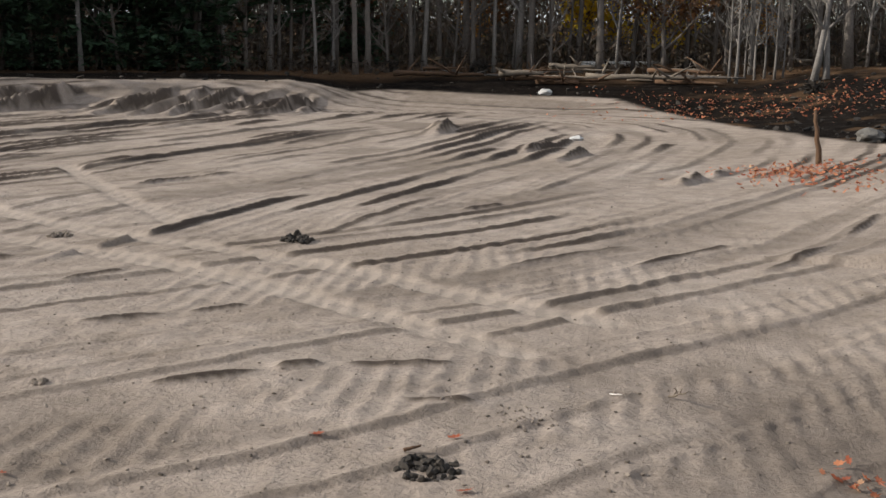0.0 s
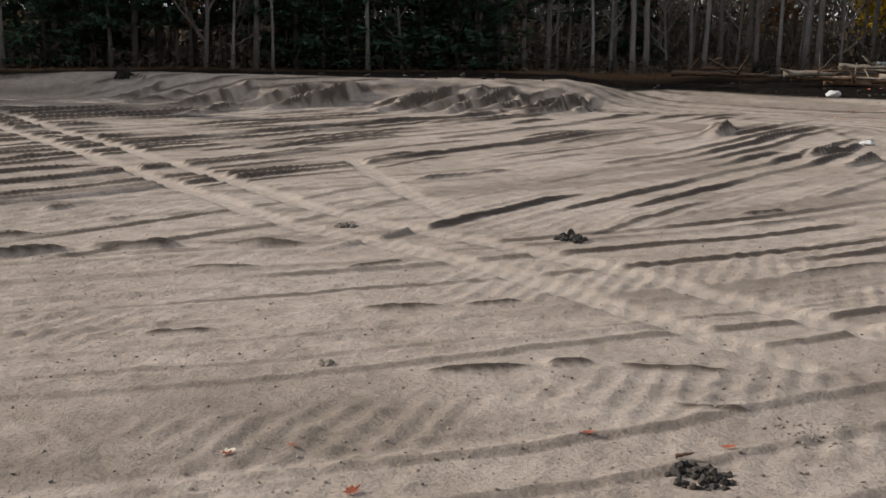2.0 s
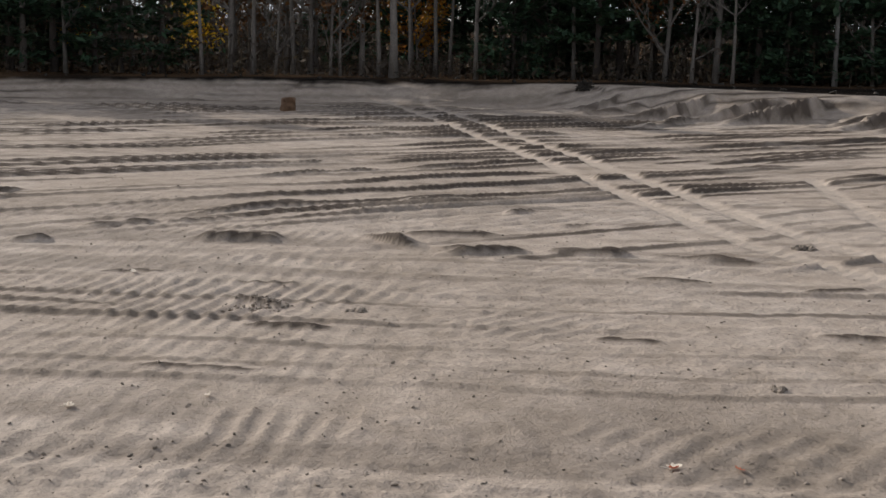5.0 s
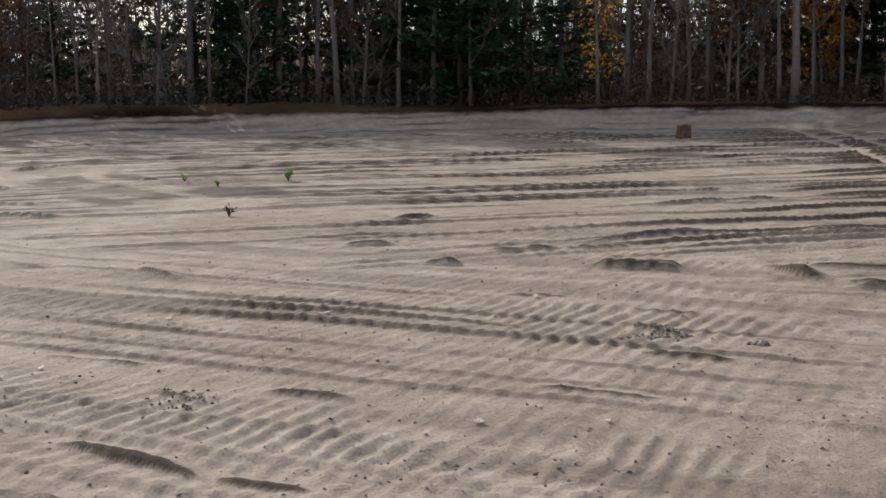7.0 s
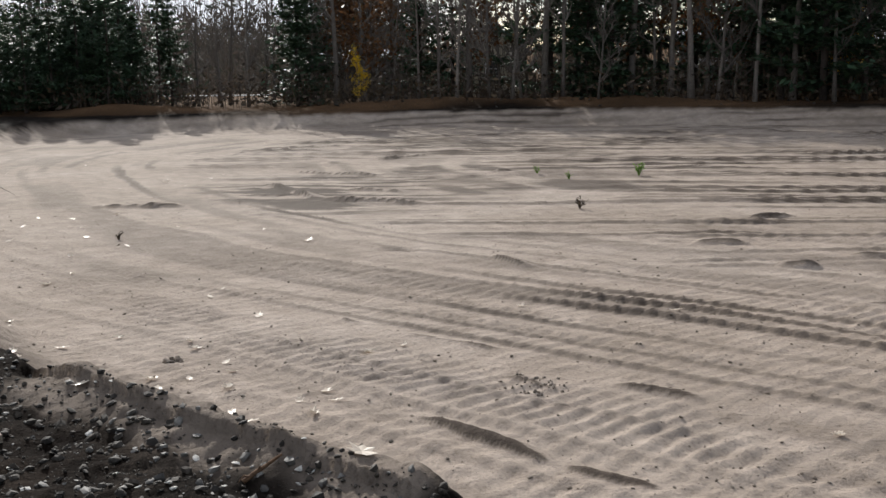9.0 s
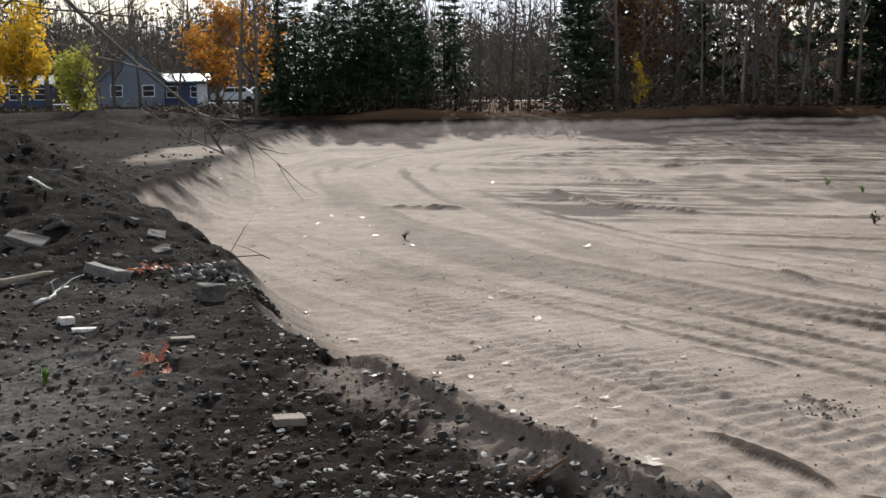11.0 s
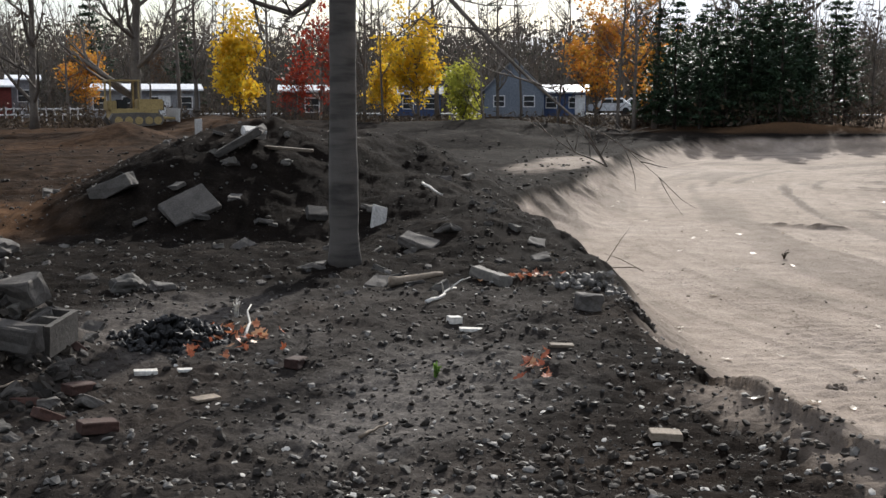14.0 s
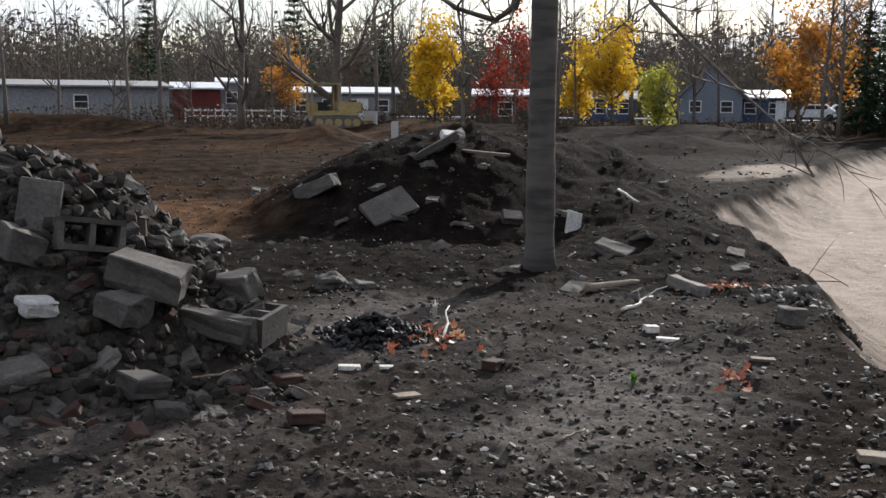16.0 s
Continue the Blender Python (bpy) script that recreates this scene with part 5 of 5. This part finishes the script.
weed(93.62, 17.94, .13, M_BRUSH, "dark dead weed lying on the sand", 5, 8)
weed(112.24, 6.68, .08, M_GREEN, "flat green sprout in the loam", 6, 8)
weed(121.95, 8.58, .16, M_PALE_WOOD, "bleached scrap of plant on the loam", 7, 4)

# ---- along the far side of the pit ----
put("rock", boulder_mesh("rock", .62, .6, M_PALE_STONE, 12), seat(-1.73, 52.94, .05), "pale grey rock on the pit's rim", "rock")
put("rock", boulder_mesh("rock", .42, .45, M_PALE_STONE, 13), seat(-3.39, 33.63, .03), "flat pale rock on the sand", "rock")
put("rock", boulder_mesh("rock", .7, .6, M_STONE, 14), seat(-17.29, 31.72, .05), "dark rock on the rim", "rock")
put("stump", chunk_mesh("stump", .5, .42, .55, M_ROT, 33, .2, .08), seat(47.63, 46.14, .05, 20), "squat brown tree stump standing on the sand", "stump")
p0 = polar(-15.10, 26.74)
p0.z = height(p0.x, p0.y) - .1
p1 = p0 + Vector((math.cos(radians(-15)), math.sin(radians(-15)), 0)) * -.16 + Vector((0, 0, 1.28))
stick("post", p0, p1, .075, M_ROT, "leaning rotten brown post in the sand", "post", 21, .03)


def log(az0, r0, az1, r1, radius, lift, mat, label, seed):
    a, b = polar(az0, r0), polar(az1, r1)
    a.z, b.z = height(a.x, a.y) + radius * .8 + lift, height(b.x, b.y) + radius * .8 + lift
    ob = stick("log", a, b, radius, mat, label, "log", seed, .02, 3)
    ob["group"] = "log pile"


q = random.Random(9)
for i in range(22):
    az = q.uniform(-8, 8)
    r = q.uniform(55.5, 59.5)
    w = q.uniform(2.0, 4.8)
    log(az, r, az - w, r + q.uniform(-.7, .7), q.uniform(.08, .2), q.choice((0, .1, .25, .45)), q.choice((M_WOOD, M_BARK, M_ROT)), "felled trunk in the pile along the wood", 40 + i)
log(-3.49, 62.52, -7.20, 64.22, .17, .1, M_PALE_WOOD, "bleached felled trunk at the wood's edge", 90)
log(-4.33, 60.88, -6.80, 65.68, .12, .1, M_WOOD, "slim bleached trunk beside the pile", 91)
log(-13.05, 63.44, -14.47, 63.18, .16, .2, M_WOOD, "bleached log behind the clump of trees", 92)


def root_plate(az, r, size, label, seed):
    g, q = Geo(), random.Random(seed)
    for _ in range(90):
        d = Vector((q.uniform(-1, 1), q.uniform(-.5, .5), q.uniform(-.2, 1))).normalized()
        e = d * size * q.uniform(.5, 1.1)
        g.tube([Vector((0, 0, size * .3)), e * .6 + Vector((q.uniform(-.1, .1), 0, size * .35)), e + Vector((0, 0, size * .3))], [.06 * size, .04 * size, .008], 4)
    for _ in range(160):
        d = Vector((q.gauss(0, .35), q.gauss(0, .25), abs(q.gauss(.3, .25)))) * size
        g.lump(Matrix.Translation(d), .2 * size, .2 * size, .16 * size, q, .35)
    ob = part("root_plate", g, M_CLOD)
    ob.matrix_world = seat(az, r, .05)
    tagged(ob, label, "roots", "log pile")


root_plate(-8.58, 62.79, .75, "dark upturned root plate by the log pile", 1)
root_plate(1.56, 60.25, .7, "dark tangle of roots in the log pile", 2)
root_plate(6.09, 61.74, .6, "dark root ball at the end of the log pile", 3)
root_plate(-14.59, 50.63, .55, "bare roots at the foot of the clump", 4)
root_plate(32.81, 53.51, .5, "dark roots tipped over the sand bank", 5)

clump = [bare_tree(s, t, w, M_BARK_PALE, .3, .1, label="slim pale tree in a clump by the pit", spread=.22) for s, t, w in ((61, 9, .085), (62, 11, .16), (63, 8, .06))]
for k, (az, r) in zip(clump, ((-10.96, 57.37), (-14.55, 55.52), (-12.26, 58.68))):
    plant_first(k, az, r)
    k["group"] = "clump by the pit"
for az, r, k, s in ((-10.63, 57.84, 0, .9), (-11.37, 59.28, 2, .9), (-11.82, 58.68, 2, 1), (-12.74, 57.84, 0, .8), (-13.12, 58.08, 2, .8), (-15.11, 55.52, 1, .95), (-8.92, 64.75, 2, .9), (-16.02, 67.60, 0, 1)):
    plant(clump[k], az, r, size=s, group="clump by the pit")
for az, r, k, s in ((-0.33, 64.21, 1, 1.25), (15.69, 67.27, 1, .9), (16.48, 63.91, 0, 1), (14.05, 66.86, 1, .9), (8.92, 64.19, 0, 1), (11.98, 64.18, 2, 1)):
    plant(clump[k], az, min(r, 62), size=s, group="clump by the pit")

# ---- houses, yard and road beyond the lot ----
def house(az0, az1, r, base, eave, ridge, depth, wall, roof, label, windows=0, gable_front=False, door=False, name="house"):
    """A small building that faces the standpoint: walls, roof with eaves, framed windows, a door."""
    a, b = polar(az1, r), polar(az0, r)  # left and right ends, seen from the standpoint
    along = (b - a).normalized()
    back = Vector((-along.y, along.x, 0))
    back = back if back.dot(a) > 0 else -back
    m = Matrix(((along.x, back.x, 0, a.x), (along.y, back.y, 0, a.y), (0, 0, 1, base), (0, 0, 0, 1)))
    w = (b - a).length
    thing = new(name)
    thing.matrix_world = m
    tagged(thing, label, "building", "buildings past the lot")
    g = Geo()
    h = eave - base
    g.box(pose(w / 2, depth / 2, h / 2), w, depth, h)
    if gable_front:
        n0 = len(g.v)
        g.v += [Vector((0, 0, h)), Vector((w, 0, h)), Vector((w / 2, 0, ridge - base)), Vector((0, depth, h)), Vector((w, depth, h)), Vector((w / 2, depth, ridge - base))]
        g.f += [(n0, n0 + 1, n0 + 2), (n0 + 3, n0 + 5, n0 + 4)]
    part("wall", g, wall, thing)
    t = 0.14
    rise = ridge - eave
    for s in (0, 1):
        g = Geo()
        if gable_front:
            x0, x1 = (-.35, w / 2) if s == 0 else (w / 2, w + .35)
            z0, z1 = (h - .35 * rise / (w / 2) , h + rise) if s == 0 else (h + rise, h - .35 * rise / (w / 2))
            c = [(x0, -.3, z0), (x1, -.3, z1), (x1, depth + .3, z1), (x0, depth + .3, z0)]
        else:
            y0, y1 = (-.4, depth / 2) if s == 0 else (depth / 2, depth + .4)
            z0, z1 = (h - .05, h + rise) if s == 0 else (h + rise, h - .05)
            c = [(-.3, y0, z0), (w + .3, y0, z0), (w + .3, y1, z1), (-.3, y1, z1)]
        g.v += [Vector(p) + Vector((0, 0, .01)) for p in c] + [Vector(p) + Vector((0, 0, t)) for p in c]
        g.f += [(3, 2, 1, 0), (4, 5, 6, 7), (0, 1, 5, 4), (1, 2, 6, 5), (2, 3, 7, 6), (3, 0, 4, 7)]
        part("roof", g, roof, thing)
    for i in range(windows):
        x = w * (i + .5) / windows
        if door and i == windows // 2:
            g = Geo()
            g.box(pose(x + w * .25 / windows, -.02, 1.0), .9, .06, 2.0)
            part("door", g, M_TRIM, thing)
        g = Geo()
        g.box(pose(x, -.01, h * .6), .9, .06, .9)
        pane = part("window", g, M_GLASS, thing)
        for dx, dz, sx, sz in ((-.48, 0, .08, 1.04), (.48, 0, .08, 1.04), (0, .48, .88, .08), (0, -.48, .88, .08), (0, 0, .88, .05)):
            g = Geo()
            g.box(pose(x + dx, -.025, h * .6 + dz), sx, .09, sz)
            part("window_frame", g, M_TRIM, pane)
    return thing


house(133.4, 150, 86, -.2, 2.5, 2.9, 12, M_WHITE_WALL, M_SHINGLE, "long low grey-white building past the lot", 2, name="long_building")
house(130.9, 133.2, 96, -.2, 2.5, 2.95, 6, M_RED_WALL, M_ROOF, "dark red shed with a pale roof", 0, name="shed")
house(129.7, 131.0, 100, -.2, 3.1, 3.4, 4, M_WHITE_WALL, M_ROOF, "white two-level building past the yard", 1)
house(122.2, 127.6, 90, -.2, 2.2, 2.6, 7, M_WHITE_WALL, M_ROOF, "low pale building with a metal roof", 4, door=True)
house(115.2, 118.2, 78, -.2, 2.05, 2.4, 4, M_DARK_WALL, M_ROOF, "dark shed with a bright metal roof", 1, name="shed")
house(105.0, 108.0, 100, -.1, 2.3, 5.0, 8, M_PALE_BLUE, M_SHINGLE, "pale blue-grey gabled house across the road", 2, True)
house(102.9, 105.2, 102, -.1, 2.1, 2.7, 6, M_BLUE_WALL, M_ROOF, "low blue house with a pale roof", 2, door=True)
house(110.2, 112.4, 104, -.1, 1.9, 2.6, 6, M_BLUE_WALL, M_SHINGLE, "blue house behind the orange tree", 2)
house(73.0, 76.4, 78, .3, 3.4, 5.4, 6, M_CREAM, M_SHINGLE, "cream gabled house behind the trees", 1, True)
house(61.4, 65.5, 88, .3, 4.2, 5.0, 7, M_WHITE_WALL, M_ROOF, "pale house glimpsed behind the wood", 3)
house(46.0, 50.0, 90, .3, 4.4, 5.2, 7, M_WHITE_WALL, M_ROOF, "pale house half hidden by the wood", 3)
house(79.5, 83.5, 92, .2, 3.2, 3.8, 6, M_WHITE_WALL, M_ROOF, "pale roofed house beyond the pines", 3)


def road_strip():
    g = Geo()
    for i in range(41):
        az = 72 + i * 1.9
        g.v += [polar(az, 108, .12), polar(az, 114, .12), polar(az, 114, -.3), polar(az, 108, -.3)]
        if i:
            a, b = 4 * i - 4, 4 * i
            g.f += [(a, a + 1, b + 1, b), (a + 3, a, b, b + 3), (a + 1, a + 2, b + 2, b + 1)]
    tagged(part("road", g, M_ROAD), "pale sunlit road beyond the lot", "road", kind="structure")


road_strip()


def car(az, r, turn, label, paint):
    thing = new("car")
    p = polar(az, r, .12)
    thing.matrix_world = Matrix.Translation(p) @ Matrix.Rotation(radians(az + turn), 4, "Z")
    tagged(thing, label, "car")
    bm = bmesh.new()
    prof = [(-2.1, .35), (-2.15, .75), (-1.95, .95), (-1.3, 1.0), (-.7, 1.5), (.9, 1.52), (1.55, 1.02), (2.0, .95), (2.15, .7), (2.1, .35)]
    rings = [[bm.verts.new((x, y * (.8 if z > 1.1 else 1), z)) for x, z in prof] for y in (-.85, .85)]
    bm.faces.new(rings[0])
    bm.faces.new(list(reversed(rings[1])))
    for i in range(len(prof)):
        j = (i + 1) % len(prof)
        bm.faces.new((rings[0][i], rings[1][i], rings[1][j], rings[0][j]))
    bmesh.ops.recalc_face_normals(bm, faces=bm.faces[:])
    part("body", bm, paint, thing)
    for y in (-.83, .83):
        g = Geo()
        for x0, x1 in ((-.85, .05), (.12, 1.1)):
            g.box(pose((x0 + x1) / 2, y, 1.22), x1 - x0, .05, .34)
        part("side_window", g, M_GLASS, thing)
        for x in (-1.35, 1.35):
            g = Geo()
            g.tube([Vector((x, y - .1, .33)), Vector((x, y + .1, .33))], [.33, .33], 16)
            part("wheel", g, M_RUBBER, thing)


car(100.3, 107, 8, "white car parked by the road", M_CAR)
car(96.5, 105, 4, "white car seen between the pines", M_CAR)
car(101.6, 106, -6, "white car at the roadside", M_CAR)


def bulldozer(az, r, turn):
    """A small yellow crawler: two tracks, hood, seat under a canopy on posts, exhaust, front blade on arms."""
    thing = new("bulldozer")
    thing.matrix_world = seat(az, r, .0, turn)
    tagged(thing, "yellow bulldozer with an open canopy parked on the lot", "bulldozer")
    for y in (-.8, .8):
        g = Geo()
        ring = [Vector((x, y, z)) for x, z in ((-1.3, .2), (-1.45, .42), (-1.25, .72), (0, .76), (1.05, .72), (1.3, .42), (1.1, .1), (-1.1, .06))]
        n0 = len(g.v)
        for dy in (-.22, .22):
            g.v += [p + Vector((0, dy, 0)) for p in ring]
        k = len(ring)
        g.f += [tuple(n0 + i for i in range(k)), tuple(n0 + k + i for i in reversed(range(k)))]
        g.f += [(n0 + i, n0 + (i + 1) % k, n0 + k + (i + 1) % k, n0 + k + i) for i in range(k)]
        track = part("track", g, M_STEEL, thing)
        for x in (-1.0, -.5, 0, .5, .95):
            g = Geo()
            g.tube([Vector((x, y - .25, .36)), Vector((x, y + .25, .36))], [.2, .2], 12)
            part("roller", g, M_YELLOW_PAINT, track)

    def box_part(name, x, y, z, sx, sy, sz, mat, bevel=.04):
        bm = bmesh.new()
        bmesh.ops.create_cube(bm, size=1)
        for v in bm.verts:
            v.co = Vector((v.co.x * sx + x, v.co.y * sy + y, v.co.z * sz + z))
        bmesh.ops.bevel(bm, geom=bm.edges[:], offset=bevel, segments=2, affect="EDGES")
        return part(name, bm, mat, thing)

    box_part("chassis", -.1, 0, .7, 2.4, 1.1, .5, M_YELLOW_PAINT)
    box_part("hood", .75, 0, 1.15, 1.3, .8, .55, M_YELLOW_PAINT)
    box_part("grille", 1.42, 0, 1.1, .06, .74, .5, M_STEEL, .01)
    box_part("seat", -.65, 0, 1.15, .5, .6, .5, M_RUBBER)
    box_part("fuel_tank", -1.2, 0, 1.1, .45, 1.1, .5, M_YELLOW_PAINT)
    box_part("canopy", -.6, 0, 2.35, 1.6, 1.5, .09, M_YELLOW_PAINT, .03)
    for x in (-1.3, .1):
        for y in (-.65, .65):
            g = Geo()
            g.tube([Vector((x, y, .9)), Vector((x, y, 2.34))], [.05, .05], 8)
            part("post", g, M_YELLOW_PAINT, thing)
    g = Geo()
    g.tube([Vector((.9, .2, 1.4)), Vector((.9, .2, 2.15)), Vector((.8, .2, 2.25))], [.05, .05, .045], 10)
    part("exhaust_pipe", g, M_STEEL, thing)
    g = Geo()
    n = 6
    for i in range(n + 1):
        a = -0.6 + 1.2 * i / n
        for y in (-1.35, 1.35):
            g.v += [Vector((2.0 - .25 * math.cos(a) + .25, y, .5 + .45 * math.sin(a) / .56)), Vector((1.93 - .25 * math.cos(a) + .25, y, .5 + .45 * math.sin(a) / .56))]
    for i in range(n):
        a, b = 4 * i, 4 * i + 4
        g.f += [(a, a + 2, b + 2, b), (a + 1, b + 1, b + 3, a + 3), (a, b, b + 1, a + 1), (a + 2, a + 3, b + 3, b + 2)]
    g.f += [(0, 1, 3, 2), (4 * n, 4 * n + 2, 4 * n + 3, 4 * n + 1)]
    part("blade", g, M_PALE_STONE, thing, "scoured pale steel blade")
    for y in (-.6, .6):
        g = Geo()
        g.tube([Vector((-.2, y, .5)), Vector((2.0, y, .45))], [.07, .07], 8)
        part("push_arm", g, M_YELLOW_PAINT, thing)


bulldozer(125.4, 60, 12)
put("marker_post", chunk_mesh("marker_post", .32, .25, .8, M_PALE_STONE, 3, .03, .01), seat(122.4, 52, .05), "short white marker post on the lot", "post")


def yard_fence():
    fence = new("fence")
    tagged(fence, "low white board fence by the yard", "fence")
    for i in range(15):
        g = Geo()
        p = polar(127.6 + i * .36, 84)
        g.box(Matrix.Translation((p.x, p.y, .4)) @ Matrix.Rotation(radians(130), 4, "Z"), .1, .1, 1.2)
        part("post", g, M_TRIM, fence)
    for z in (.45, .85):
        g = Geo()
        g.tube([polar(127.6 + i * .36, 84, z) for i in range(15)], [.06] * 15, 4)
        part("rail", g, M_TRIM, fence)


yard_fence()

# ---- trees of the yards ----
YARD = "yard trees"
yard = [(bare_tree(101, 6.0, .1, M_BARK, .06, .03, M_YELLOW, 4200, .13, .42, "young maple in bright yellow leaf"), 120.3, 68),
        (bare_tree(102, 7.0, .1, M_BARK, .1, .03, M_RED, 1500, .12, .34, "young maple with thin red leaves"), 116.3, 72),
        (bare_tree(103, 5.8, .1, M_BARK, .06, .03, M_YELLOW, 3600, .13, .46, "spreading tree in golden leaf by the road"), 111.4, 66),
        (bare_tree(104, 3.4, .06, M_BARK, .06, .03, M_LIME, 2200, .12, .5, "rounded bush in yellow-green leaf"), 109.1, 63),
        (bare_tree(105, 7.0, .1, M_BARK, .08, .03, M_ORANGE, 3000, .13, .4, "tree in orange and amber leaf by the road"), 102.5, 68),
        (bare_tree(106, 14, .30, M_BARK, .22, .03, label="large forked bare tree by the lot", spread=.55), 125.4, 61),
        (bare_tree(107, 13, .22, M_BARK, .2, .06, label="forked bare tree leaning by the fence", spread=.5), 130.0, 63)]
for k, az, r in yard:
    plant_first(k, az, r)
    k["group"] = YARD
plant(yard[4][0], 127.6, 80, size=.8, group=YARD)
plant(yard[0][0], 113.0, 74, size=.7, group=YARD)
plant(yard[1][0], 117.5, 70, size=.55, group=YARD)
for az, r, k in ((135.4, 60, 1), (136.2, 63, 3), (138.6, 66, 0), (141, 58, 1), (132.3, 70, 3), (122.4, 66, 0), (121.2, 72, 1), (118.9, 64, 0), (115.2, 62, 3), (114.1, 70, 0), (113.2, 66, 1), (108.1, 60, 3), (107.4, 62, 0), (106.2, 66, 1), (104.4, 64, 3), (101.4, 60, 1), (100.6, 62, 0), (99.6, 64, 2), (123.2, 74, 2), (110.4, 74, 2), (143.5, 64, 0), (133.8, 78, 2), (128.4, 78, 0)):
    plant(bare[k], az, r, size=rnd.uniform(.6, .9), group=YARD)
for i in range(110):
    plant(rnd.choice(bare + bare + bare + russet[:1]), rnd.uniform(98, 149), rnd.uniform(116, 160), size=rnd.uniform(.6, 1.0), group="distant trees")
for az, r in ((134.3, 110), (143.2, 92), (145.5, 88), (122.8, 125), (127.2, 128), (117, 130), (98.6, 62), (97.4, 60.5), (96.2, 62), (95.0, 63), (93.6, 61), (98.0, 66), (99.4, 64), (98.9, 69), (96.8, 67), (95.5, 69), (94.2, 67), (93.0, 65)):
    plant(rnd.choice(pines), az, r, size=rnd.uniform(.6, .95) if az > 101 else rnd.uniform(.42, .55), group=WOODS)
